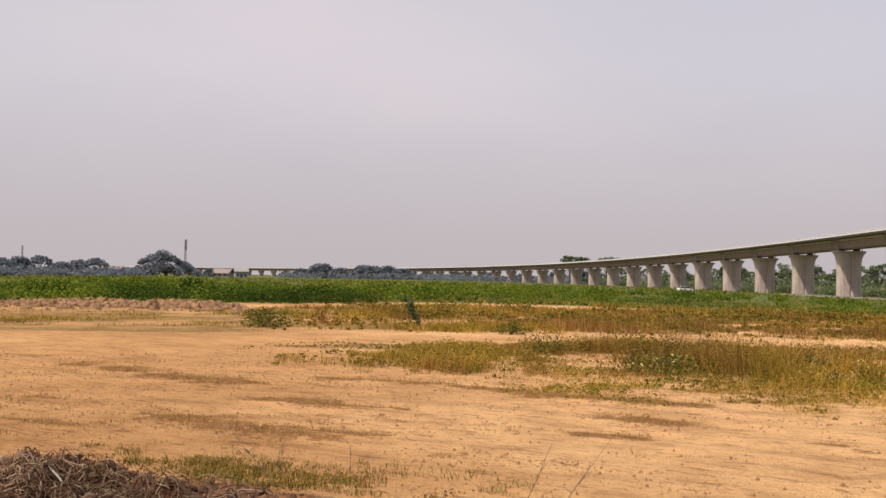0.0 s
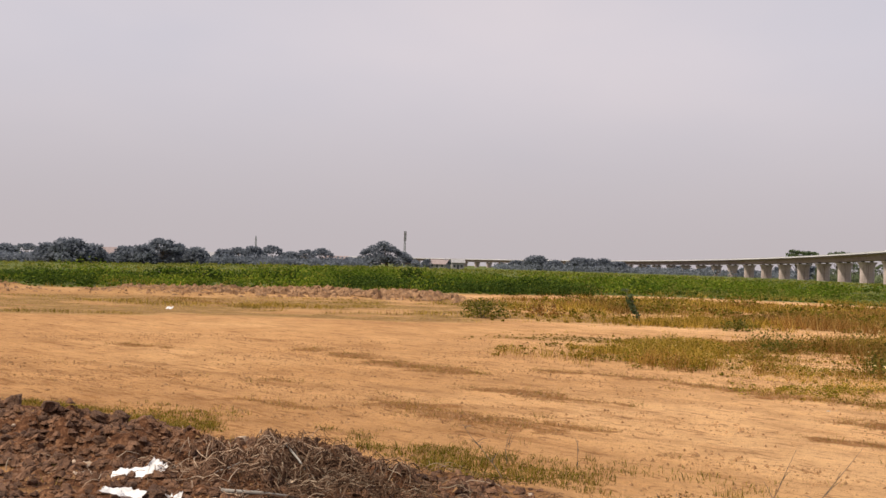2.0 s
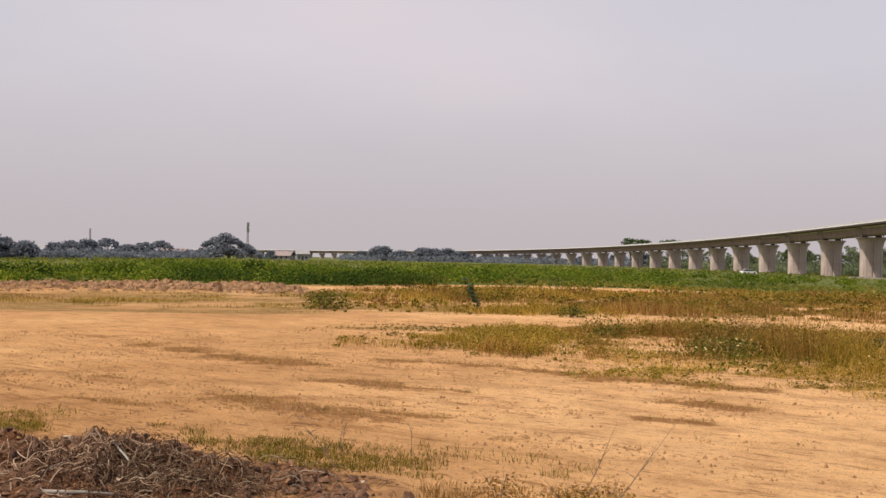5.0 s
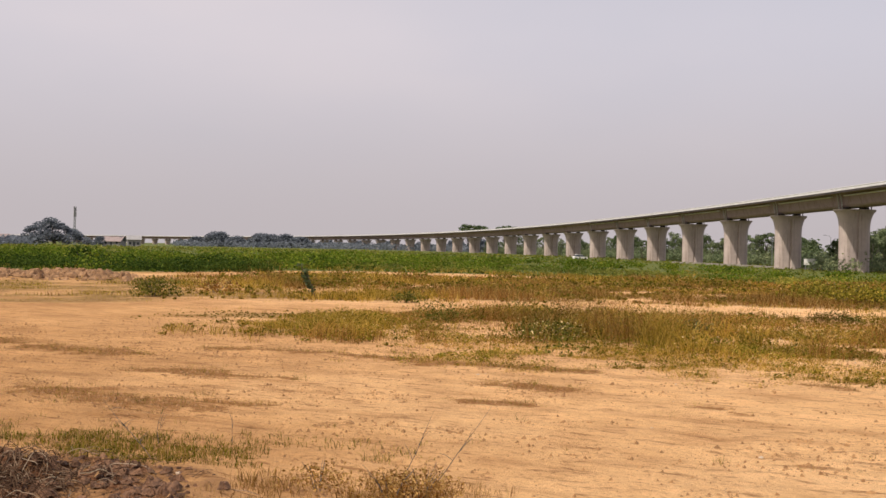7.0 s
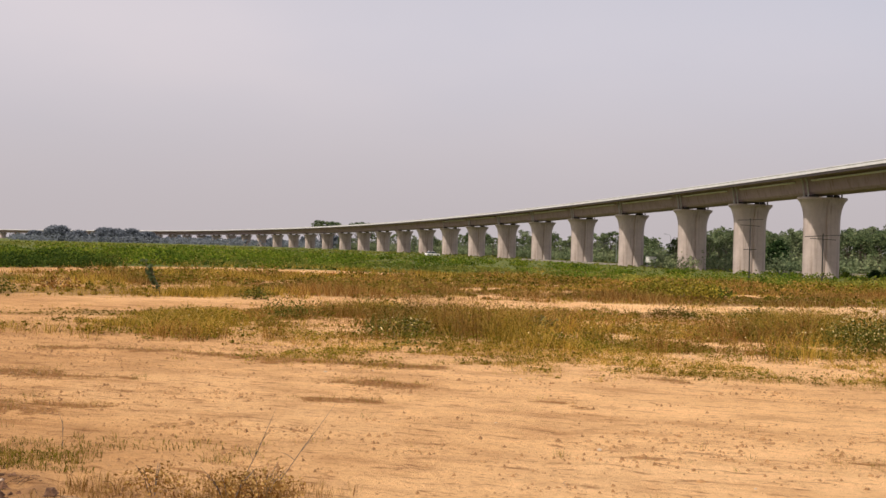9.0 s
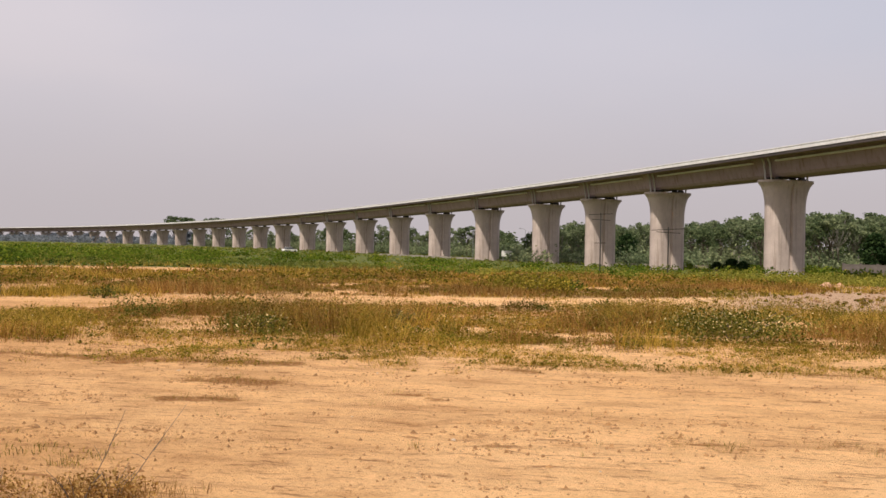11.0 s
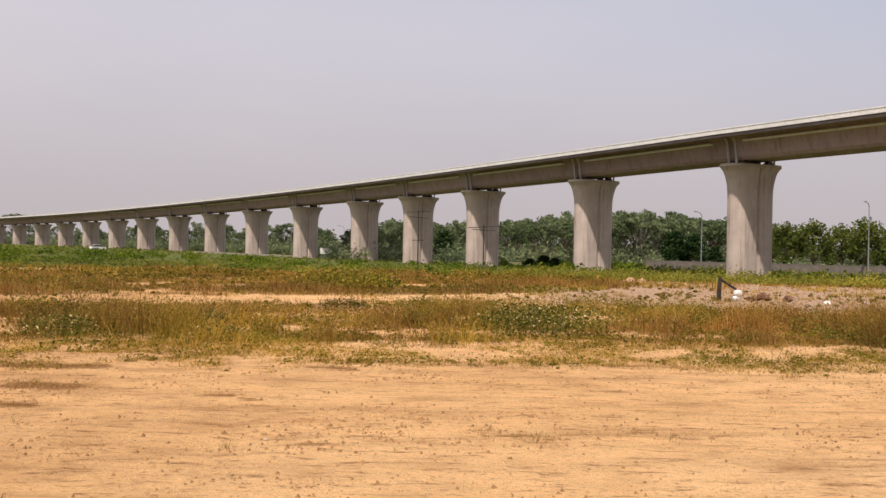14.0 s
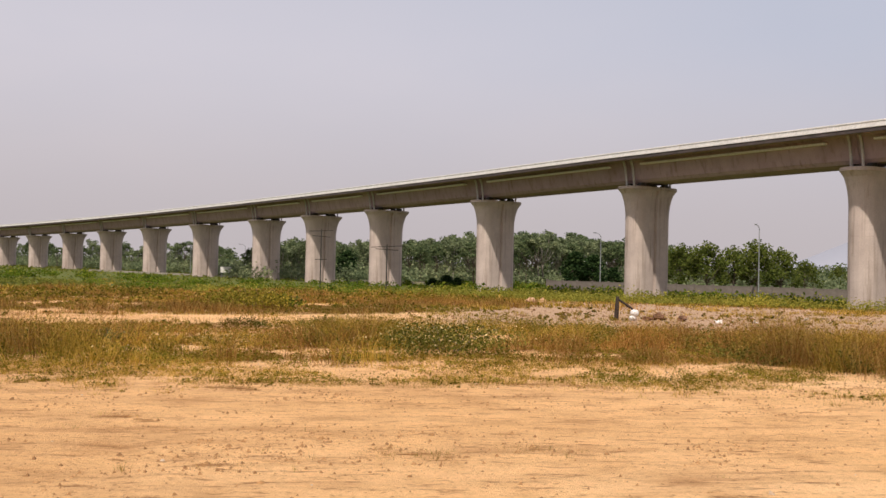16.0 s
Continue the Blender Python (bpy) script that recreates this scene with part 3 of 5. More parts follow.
def pier_shaft(h):
    bm = bmesh.new()
    rings = [rounded_ring(PW, PT, -1.2, 0.30), rounded_ring(PW, PT, h * 0.52, 0.30),
             rounded_ring(PW - 0.03, PT - 0.03, h * 0.52 + 0.02, 0.30), rounded_ring(PW - 0.03, PT - 0.03, h * 0.52 + 0.06, 0.30),
             rounded_ring(PW, PT, h * 0.52 + 0.08, 0.30), rounded_ring(PW, PT, h - 4.3, 0.30)]
    for k in range(1, 9):
        u = k / 8
        f = 0.45 * u ** 2.4 + 0.55 * (1 - math.sqrt(max(0.0, 1 - u ** 2)))
        rings.append(rounded_ring(PW + 2.2 * f, PT + 0.7 * f, h - 4.3 + 3.85 * u, 0.30))
    return bm_mesh("shaft", loft_bm(bm, rings), M_PIER, False)


def pier_cap(h):
    bm = bmesh.new()
    rings = [rounded_ring(PW + 2.2, PT + 0.7, h - 0.45), rounded_ring(PW + 2.45, PT + 0.85, h - 0.38), rounded_ring(PW + 2.45, PT + 0.85, h - 0.05), rounded_ring(PW + 2.35, PT + 0.75, h)]
    return bm_mesh("pier_head", loft_bm(bm, rings), M_PIER)


def bearing():
    bm = bmesh.new()
    box_bm(bm, -0.48, 0.48, -0.4, 0.4, 0.0, 0.28, 0.03)
    box_bm(bm, -0.38, 0.38, -0.32, 0.32, 0.28, 0.45, 0.02)
    return bm_mesh("bearing", bm, M_DARKMETAL)


BEARING = bearing()
heights = {}
for n, s in enumerate(stations):
    top = on_line(s)
    if abs(math.degrees(math.atan2(top.x, top.y))) > 150:
        continue
    head = on_line(s + 2) - on_line(s - 2)
    zg = float(land(np.array([top.x]), np.array([top.y]))[0])
    h = round((top.z - CAP_DROP - zg) * 2) / 2
    if h not in heights:
        heights[h] = (pier_shaft(h), pier_cap(h))
    t = thing("viaduct_pier", "tall flared concrete viaduct pier with a grooved round-ended shaft", "bridge pier", "viaduct piers",
              (top.x, top.y, top.z - CAP_DROP - h), -math.degrees(math.atan2(head.x, head.y)))
    part("shaft", heights[h][0], t)
    part("pier_head", heights[h][1], t)
    for sx in (-1, 1):
        for sy in (-1, 1):
            b = part("bearing", BEARING, t, "dark steel bearing")
            b.location = (2.0 * sx, 1.0 * sy, h)


def girder_section(y):
    """Outline of the box girder, from the soffit up; x across, z down from the parapet's top."""
    right = [(2.20, -3.60), (2.62, -3.22), (3.22, -1.02), (3.5, -0.80), (6.2, -0.72), (6.2, -0.62)]
    pts = right + [(-x, z) for x, z in right[::-1]]
    return [(x, y, z) for x, z in pts]


def girder_parts(length):
    gap = 0.06
    a, b = -length / 2 + gap, length / 2 - gap
    bm = bmesh.new()
    # the web thickens towards both ends
    loft_bm(bm, [girder_section(a), girder_section(a + 1.2), girder_section(b - 1.2), girder_section(b)])
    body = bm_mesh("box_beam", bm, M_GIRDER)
    pars, ledges, shade_strips = [], [], []
    for sx in (-1, 1):
        bm = bmesh.new()
        x0, x1 = (6.205, 6.36) if sx > 0 else (-6.36, -6.205)
        box_bm(bm, x0, x1, a, b, -0.72, -0.2, 0.02)
        box_bm(bm, x0 - 0.05, x1 + 0.05, a, b, -0.22, -0.08, 0.02)
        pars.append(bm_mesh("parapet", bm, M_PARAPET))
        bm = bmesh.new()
        # added dark strip below the parapet: the overhang's shade as a solid band
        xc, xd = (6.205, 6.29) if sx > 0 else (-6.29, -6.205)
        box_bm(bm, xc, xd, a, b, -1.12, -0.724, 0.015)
        shade_strips.append(bm_mesh("drip_strip", bm, M_SHADE_STRIP))
        bm = bmesh.new()
        xa, xb = (3.05, 3.62) if sx > 0 else (-3.62, -3.05)
        box_bm(bm, xa, xb, a + 3.4, b - 2.2, -1.50, -1.28, 0.02)
        # the overhang keeps sun off the ledge; the pale colour supplies its lit look
        ledges.append(bm_mesh("cable_ledge", bm, M_PARAPET))
    pipes = []
    for sx in (-1, 1):
        for y in (a + 0.55, b - 0.75):
            bm = bmesh.new()
            tube_bm(bm, [(3.75 * sx, y, -0.90), (3.42 * sx, y, -1.55), (3.15 * sx, y, -3.2), (3.1 * sx, y, -4.1)], [0.14] * 4, 8)
            pipes.append(bm_mesh("drain_pipe", bm, M_PIPE))
    bm = bmesh.new()
    box_bm(bm, -5.6, 5.6, a, b, -0.62, -0.52)
    track = bm_mesh("track_slab", bm, M_GIRDER)
    return body, pars, ledges, pipes, track, shade_strips


GIRDERS = {LONG: girder_parts(LONG), SHORT_SPAN: girder_parts(SHORT_SPAN)}
for s0, s1 in zip(stations, stations[1:]):
    a, b = on_line(s0), on_line(s1)
    span = LONG if s1 - s0 > 28 else SHORT_SPAN
    mid, d = (a + b) / 2, b - a
    t = thing("girder_span", "long grey concrete box girder span with pale parapet, resting on piers", "bridge girder", "viaduct spans")
    t.matrix_basis = pose(mid.x, mid.y, mid.z, math.degrees(math.atan2(d.z, math.hypot(d.x, d.y))), 0, -math.degrees(math.atan2(d.x, d.y)))
    body, pars, ledges, pipes, track, shade_strips = GIRDERS[span]
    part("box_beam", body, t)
    for p in pars:
        part("parapet", p, t, "pale concrete parapet")
    for p in shade_strips:
        part("drip_strip", p, t, "added dark strip standing for the shade under the parapet")
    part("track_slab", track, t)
    if math.hypot(mid.x, mid.y) < 420:
        for p in ledges:
            part("cable_ledge", p, t, "cable ledge under the deck, coloured pale as if sunlit")
        for p in pipes:
            part("drain_pipe", p, t, "grey drain pipe")


# ---- plants: builders ----
rng = np.random.default_rng(7)


def scatter(n, r0, r1, a0, a1, keep, even_r=False):
    """Places between two radii and two compass angles, kept by a chance from the plan."""
    u = rng.random(n)
    r = r0 + (r1 - r0) * u if even_r else np.sqrt(r0 * r0 + (r1 * r1 - r0 * r0) * u)
    a = np.radians(a0 + (a1 - a0) * rng.random(n))
    x, y = r * np.sin(a), r * np.cos(a)
    ok = rng.random(n) < keep(x, y)
    return x[ok], y[ok]


def tufts(x, y, height, count, spread, width, lean=0.45, bent=False):
    """Tufts of blades; height and width are arrays or numbers per tuft."""
    n = len(x)
    z = land(x, y)
    hh = np.broadcast_to(height, (n,))
    ww = np.broadcast_to(width, (n,))
    X, Y, Z = (np.repeat(v, count) for v in (x, y, z))
    H = np.repeat(hh, count) * rng.uniform(0.45, 1.1, n * count)
    W = np.repeat(ww, count) * rng.uniform(0.7, 1.3, n * count)
    th, sp = rng.uniform(0, 2 * np.pi, n * count), spread * np.sqrt(rng.random(n * count))
    bx, by = X + sp * np.cos(th), Y + sp * np.sin(th)
    le = lean * rng.uniform(0.2, 1.0, n * count) * H
    ph = th + rng.normal(0, 0.7, n * count)
    tx, ty, tz = bx + le * np.cos(ph), by + le * np.sin(ph), Z + H
    fa = rng.uniform(0, np.pi, n * count)
    wx, wy = np.cos(fa) * W / 2, np.sin(fa) * W / 2
    base = Z - 0.03
    if not bent:
        V = np.stack([np.stack([bx - wx, by - wy, base], -1), np.stack([bx + wx, by + wy, base], -1), np.stack([tx, ty, tz], -1)], 1)
        F = np.arange(n * count * 3).reshape(-1, 3)
        return V.reshape(-1, 3), F
    mx, my, mz = bx + 0.3 * (tx - bx), by + 0.3 * (ty - by), Z + 0.6 * H
    V = np.stack([np.stack([bx - wx, by - wy, base], -1), np.stack([bx + wx, by + wy, base], -1),
                  np.stack([mx + wx * 0.8, my + wy * 0.8, mz], -1), np.stack([mx - wx * 0.8, my - wy * 0.8, mz], -1),
                  np.stack([tx, ty, tz], -1)], 1)
    k = np.arange(n * count)[:, None] * 5
    F = np.concatenate([k + np.array([[0, 1, 2]]), k + np.array([[0, 2, 3]]), k + np.array([[3, 2, 4]])], 0)
    return V.reshape(-1, 3), F


def leaf_quads(c, size, flat=0.0):
    """A diamond leaf at every centre, turned at random; flat pulls them towards lying level."""
    n = len(c)
    d1 = rng.normal(size=(n, 3))
    d1[:, 2] *= 1 - flat
    d1 /= np.linalg.norm(d1, axis=1)[:, None]
    d2 = rng.normal(size=(n, 3))
    d2[:, 2] *= 1 - flat
    d2 -= (d2 * d1).sum(1)[:, None] * d1
    d2 /= np.linalg.norm(d2, axis=1)[:, None]
    s = np.broadcast_to(size, (n,))[:, None] * rng.uniform(0.6, 1.3, (n, 1))
    V = np.stack([c - d1 * s * 0.62, c + d2 * s * 0.34, c + d1 * s * 0.62, c - d2 * s * 0.34], 1)
    return V.reshape(-1, 3), np.arange(n * 4).reshape(-1, 4)


def clump_points(centre, radii, n):
    """Points spread through a clump, thicker towards its skin."""
    d = rng.normal(size=(n, 3))
    d /= np.linalg.norm(d, axis=1)[:, None]
    return np.asarray(centre) + d * np.asarray(radii) * (rng.random((n, 1)) ** 0.45)


def joined(parts_list):
    vs, fs, k = [], [], 0
    for v, f in parts_list:
        vs.append(v)
        fs.append(f + k)
        k += len(v)
    return np.vstack(vs), np.vstack(fs)


def stuff(name, vf, mat, label, category):
    ob = new(name, np_mesh(name, vf[0], vf[1], mat))
    return tagged(ob, label, category, kind="stuff")


# ---- grass belts ----
def belt(k):
    return lambda x, y: belts(x, y)[k]


def weeds(x, y, h, leaves, leaf, flat=0.25, wide=0.9):
    """Low leafy clumps at places, of height h."""
    m = len(x)
    d = rng.normal(size=(m, leaves, 3))
    d /= np.linalg.norm(d, axis=2)[..., None]
    d *= rng.random((m, leaves, 1)) ** 0.5
    rad = np.stack([h * wide, h * wide, h * 0.55], -1)[:, None, :]
    c = np.stack([x, y, land(x, y) + h * 0.42], -1)[:, None, :] + d * rad
    return leaf_quads(c.reshape(-1, 3), np.repeat(np.broadcast_to(leaf, (m,)), leaves), flat)


def belt_front(x, y):
    """Speckled low growth on the sand before the near belt."""
    r, az = polar(x, y)
    i1 = np.interp(az, AZ_1, IN_1)
    n = 0.5 * fbm(x * 0.55, y * 0.9, 121) + 0.5 * fbm(x * 1.6, y * 2.2, 123)
    n = n + np.interp(az, [8, 25, 40, 50, 58], [0.0, 0.03, 0.06, 0.03, 0.0])
    return sstep(0.47, 0.56, n) * sstep(i1 - 3.6, i1 - 2.4, r) * (1 - sstep(i1 + 1, i1 + 3, r)) * sstep(0, 9, az)


def height_1(x, y):
    r, az = polar(x, y)
    o1 = np.interp(az, AZ_1, OUT_1)
    return np.interp(az, [-12, 2, 12, 22], [0.35, 0.55, 1.05, 1.2]) * (0.05 + 0.72 * sstep(0.41, 0.67, 0.6 * fbm(x * 0.45, y * 0.45, 71) + 0.4 * fbm(x * 1.4, y * 1.4, 72))) * (1 - 0.50 * sstep(o1 - 6, o1 - 1, r))


x, y = scatter(34000, 13, 29, -14, 66, belt(0))
tall = height_1(x, y)
olive = fbm(x * 0.5, y * 0.5, 73) > 0.49
stuff("near_grass", tufts(x[olive], y[olive], tall[olive] * 0.85, 9, 0.17, 0.008, 1.3, True), M_GRASS, "olive green tufted grass in a rough belt", "grass")
stuff("near_russet_grass", tufts(x[~olive], y[~olive], tall[~olive] * 1.05, 8, 0.16, 0.007, 1.0, True), M_REDGRASS, "dry russet seeding grass among olive tufts", "grass")
x, y = scatter(15000, 13, 29, -14, 66, belt(0))
stuff("near_weeds", weeds(x, y, height_1(x, y) * rng.uniform(0.4, 1.1, len(x)), 28, 0.038), M_WEED, "low mixed weeds, olive to brown, in a rough belt", "plants")
x, y = scatter(9000, 14, 28, 0, 64, lambda x, y: belt(0)(x, y) * sstep(0.50, 0.62, fbm(x * 0.4 + 7, y * 0.4, 79)))
h = height_1(x, y)
# dark olive clumps, whose dark tone also stands for shaded hollows between tufts
mx, my = scatter(900, 14, 28, 4, 60, lambda x, y: belt(0)(x, y) * sstep(0.45, 0.55, fbm(x * 0.45, y * 0.45, 71)))
stuff("dark_weed_clumps", weeds(mx, my, 0.14 + 0.34 * rng.random(len(mx)) ** 1.5, 120, 0.05, 0.3, 1.5), M_FLOWERBUSH, "dark olive weed clumps in a grass belt", "plants")
c = np.stack([x, y, land(x, y) + h * rng.uniform(0.7, 1.15, len(x))], -1)
stuff("flower_heads", leaf_quads(c, 0.027, 0.5), M_FLOWER, "tiny cream flower heads over low weeds", "flowers")

x, y = scatter(1800, 14, 22, -2, 62, lambda x, y: sstep(0.47, 0.56, fbm(x * 0.42, y * 0.6, 171)) * np.clip(2.0 * belt(0)(x, y) + belt_front(x, y), 0, 1))
stuff("low_leafy_weeds", weeds(x, y, 0.06 + 0.16 * rng.random(len(x)) ** 1.5, 34, 0.030, 0.35, 1.5), M_LEAFY, "low olive leafy weeds at the edge of a grass belt", "plants")

x, y = scatter(42000, 27, 66, -52, 50, belt(1))
r, az = polar(x, y)
tall = (0.10 + 0.50 * sstep(0.35, 0.75, fbm(x * 0.25, y * 0.25, 75))) * np.interp(az, [-40, -12, -4, 60], [0.25, 0.4, 1, 1])
red = fbm(x * 0.12 + 9, y * 0.2, 77) > np.interp(az, [-20, -5, 10], [0.60, 0.46, 0.40])
stuff("russet_grass", tufts(x[red], y[red], tall[red], 8, 0.30, 0.00065 * r[red], 0.7), M_REDGRASS, "tall russet brown seeding grass in a belt", "grass")
stuff("olive_grass", tufts(x[~red], y[~red], tall[~red] * 0.85, 8, 0.30, 0.00065 * r[~red], 0.9), M_GRASS, "olive and straw coloured rough grass", "grass")
x, y = scatter(20000, 27, 66, -52, 50, lambda x, y: belt(1)(x, y) * np.interp(polar(x, y)[1], [-12, -4], [0.0, 0.45]))
r, az = polar(x, y)
h = (0.08 + 0.45 * sstep(0.40, 0.75, fbm(x * 0.3, y * 0.3, 83))) * np.interp(az, [-40, -12, -4, 60], [0.3, 0.5, 1, 1])
stuff("belt_weeds", weeds(x, y, h, 22, 0.0024 * r), M_WEED, "rough brown and olive weeds in a belt", "plants")
x, y = scatter(1100, 28, 75, 32, 66, lambda x, y: sstep(0.48, 0.62, fbm(x * 0.2, y * 0.2, 87)) * (1 - belts(x, y)[2]))
r, az = polar(x, y)
stuff("dirt_patch_weeds", weeds(x, y, 0.05 + 0.14 * rng.random(len(x)), 18, 0.0022 * r), M_WEED, "thin olive weeds over stony dirt", "plants")


def thin(x, y):
    """Scattered small tufts round the belts."""
    r, az = polar(x, y)
    b1, b2, bf, gr = belts(x, y)
    n = fbm(x * 0.6, y * 0.6, 81)
    return np.clip(sstep(0.50, 0.66, n) * sstep(12.5, 15, r) * sstep(-10, 0, az) * 0.55 + 0.05 * sstep(15, 19, r) * sstep(-8, 2, az) + 0.85 * sstep(0.40, 0.55, n) * sstep(4, 12, az) * sstep(12.8, 14.5, r) * (1 - sstep(17.5, 19, r)), 0, 1) * (1 - bf)


x, y = scatter(44000, 12.5, 60, -46, 64, thin)
r, az = polar(x, y)
stuff("scattered_grass", tufts(x, y, 0.025 + 0.085 * rng.random(len(x)) ** 2 + 0.002 * (r - 12), 9, 0.14, 0.0007 * r, 1.2), M_GRASS, "small sparse tufts of dry olive grass on bare sand", "grass")


x, y = scatter(26000, 12.5, 21, 0, 64, belt_front)
stuff("straw_speckle", tufts(x, y, 0.03 + 0.09 * rng.random(len(x)) ** 2, 10, 0.09, 0.007, 1.5), M_GRASS, "low golden straw tufts speckling bare sand", "grass")
x, y = scatter(3200, 12.5, 21, 0, 64, belt_front)
stuff("low_speckle_weeds", weeds(x, y, 0.03 + 0.10 * rng.random(len(x)) ** 2, 16, 0.03, 0.4, 1.5), M_WEED, "low dark weeds flat on bare sand", "plants")


def heap_edge(x, y):
    a, b = heap_axes(x, y)
    return sstep(0.55, 0.75, b) * (1 - sstep(1.2, 2.6, b)) * sstep(-4, -3, a) * (1 - 0.45 * sstep(1.6, 2.8, a)) * (1 - sstep(3.6, 4.6, a)) * sstep(0.42, 0.58, fbm(x * 1.3, y * 1.3, 85))


x, y = scatter(36000, 5.6, 11.5, -45, 16, heap_edge)
stuff("heap_edge_grass", tufts(x, y, 0.018 + 0.055 * rng.random(len(x)) ** 2, 7, 0.07, 0.006, 1.6, True), M_WEED, "short olive grass along the foot of the earth heap", "grass")


def drift(x, y):
    """Drifts of dry litter dragged along the track."""
    c, s = math.cos(radians(30)), math.sin(radians(30))
    a, b = x * c - y * s, x * s + y * c
    r, az = polar(x, y)
    return sstep(0.56, 0.70, fbm(a * 0.28, b * 1.5, 91)) * np.interp(az, [-40, 5, 20, 60], [1, 1, 0.55, 0.30])


def clusters(x, y):
    """Where loose bits gather: small drifts with clean sand between."""
    return sstep(0.50, 0.62, 0.5 * fbm(x * 0.5, y * 0.9, 141) + 0.5 * fbm(x * 1.9, y * 2.6, 143))


x, y = scatter(80000, 6.3, 22, -44, 62, lambda x, y: np.clip(0.5 * strips(x, y) + 0.10 * drift(x, y) * clusters(x, y), 0, 1))
stuff("dry_wisps", tufts(x, y, 0.010 + 0.035 * rng.random(len(x)), 9, 0.13, 0.007, 3.0), M_STRAW, "drifts of dead straw lying along the sandy track", "litter")
x, y = scatter(52000, 6.3, 22, -44, 62, lambda x, y: np.clip(0.002 + 0.8 * strips(x, y) + 0.10 * drift(x, y) * clusters(x, y), 0, 1))
green = rng.random(len(x)) < 0.45
stuff("track_weeds", tufts(x[green], y[green], 0.03 + 0.07 * rng.random(int(green.sum())) ** 2, 9, 0.06, 0.006, 1.2), M_WEED, "tiny olive weeds along strips of broken crust", "plants")
x, y = x[~green], y[~green]
stuff("track_tufts", tufts(x, y, 0.02 + 0.06 * rng.random(len(x)) ** 2, 8, 0.06, 0.006, 1.4), M_STRAW, "tiny dry grass tufts on bare sand", "grass")


def lumps(x, y, size):
    """Squat many-sided lumps of earth or stone."""
    m = len(x)
    base = np.array([(1, 0, 0), (0.3, 0.95, 0.1), (-0.8, 0.6, 0), (-0.8, -0.6, 0.1), (0.3, -0.95, 0), (0.5, 0.1, 0.5), (-0.35, 0.3, 0.55), (-0.2, -0.4, 0.45)])
    tri = np.array([(0, 1, 5), (1, 6, 5), (1, 2, 6), (2, 3, 6), (3, 7, 6), (3, 4, 7), (4, 5, 7), (4, 0, 5), (5, 6, 7)])
    v = base[None] * rng.uniform(0.6, 1.4, (m, 8, 1)) * np.asarray(size)[:, None, None]
    v[..., 2] *= rng.uniform(0.6, 1.9, (m, 1))
    a = rng.uniform(0, 6.28, m)
    ca, sa_ = np.cos(a)[:, None], np.sin(a)[:, None]
    v = np.stack([v[..., 0] * ca - v[..., 1] * sa_, v[..., 0] * sa_ + v[..., 1] * ca, v[..., 2]], -1)
    v += np.stack([x, y, land(x, y)], -1)[:, None, :]
    return v.reshape(-1, 3), (np.arange(m)[:, None, None] * 8 + tri[None]).reshape(-1, 3)


def crumbs(x, y, size):
    """Tiny grains, three faces each."""
    m = len(x)
    base = np.array([(1, 0, -0.2), (-0.5, 0.87, -0.2), (-0.5, -0.87, -0.2), (0.1, 0.1, 0.8)])
    tri = np.array([(0, 1, 3), (1, 2, 3), (2, 0, 3)])
    v = base[None] * rng.uniform(0.6, 1.4, (m, 4, 1)) * np.asarray(size)[:, None, None]
    a = rng.uniform(0, 6.28, m)
    ca, sa_ = np.cos(a)[:, None], np.sin(a)[:, None]
    v = np.stack([v[..., 0] * ca - v[..., 1] * sa_, v[..., 0] * sa_ + v[..., 1] * ca, v[..., 2]], -1)
    v += np.stack([x, y, land(x, y)], -1)[:, None, :]
    return v.reshape(-1, 3), (np.arange(m)[:, None, None] * 4 + tri[None]).reshape(-1, 3)


x, y = scatter(200000, 5.8, 22, -44, 62, lambda x, y: np.clip(0.05 + 0.55 * clusters(x, y) + 0.25 * drift(x, y) + 0.6 * strips(x, y), 0, 1))
stuff("earth_crumbs", crumbs(x, y, 0.004 + 0.026 * rng.random(len(x)) ** 4), M_CRUMB, "small crumbs of brown earth strewn over sand", "earth")
x, y = scatter(26000, 6.2, 18, -40, 60, lambda x, y: np.clip(0.22 * clusters(x, y) + 0.5 * strips(x, y), 0, 1))
stuff("sand_clods", lumps(x, y, 0.006 + 0.026 * rng.random(len(x)) ** 3.5), M_CRUMB, "small broken clods of sandy crust on open ground", "earth")
x, y = scatter(420, 6.2, 40, 5, 66, lambda x, y: 0.5 + 0 * x)
stuff("pebbles", lumps(x, y, 0.010 + 0.022 * rng.random(len(x)) ** 2), M_STONE, "pale pebbles strewn over sand", "pebbles")
x, y = scatter(5000, 27, 64, 34, 66, lambda x, y: belts(x, y)[3])
stuff("rubble_stones", lumps(x, y, 0.02 + 0.06 * rng.random(len(x)) ** 3), M_BANK, "pale rubble stones over bare dirt", "rubble")
x, y = scatter(24000, 42, 54, -47, -9, lambda x, y: rubble_zone(x, y) * np.interp(polar(x, y)[1], [-36, -26, -18], [0.25, 0.55, 1.0]))
stuff("bank_clods", lumps(x, y, 0.03 + np.interp(polar(x, y)[1], [-25, -20], [0.10, 0.19]) * rng.random(len(x)) ** 2.5), M_BANK, "broken clods of brown earth along a low bank", "earth")


def field(x, y):
    return belts(x, y)[2] * sstep(0.30, 0.5, fbm(x * 0.06, y * 0.06, 95) * 0.6 + fbm(x * 0.25, y * 0.25, 96) * 0.4)


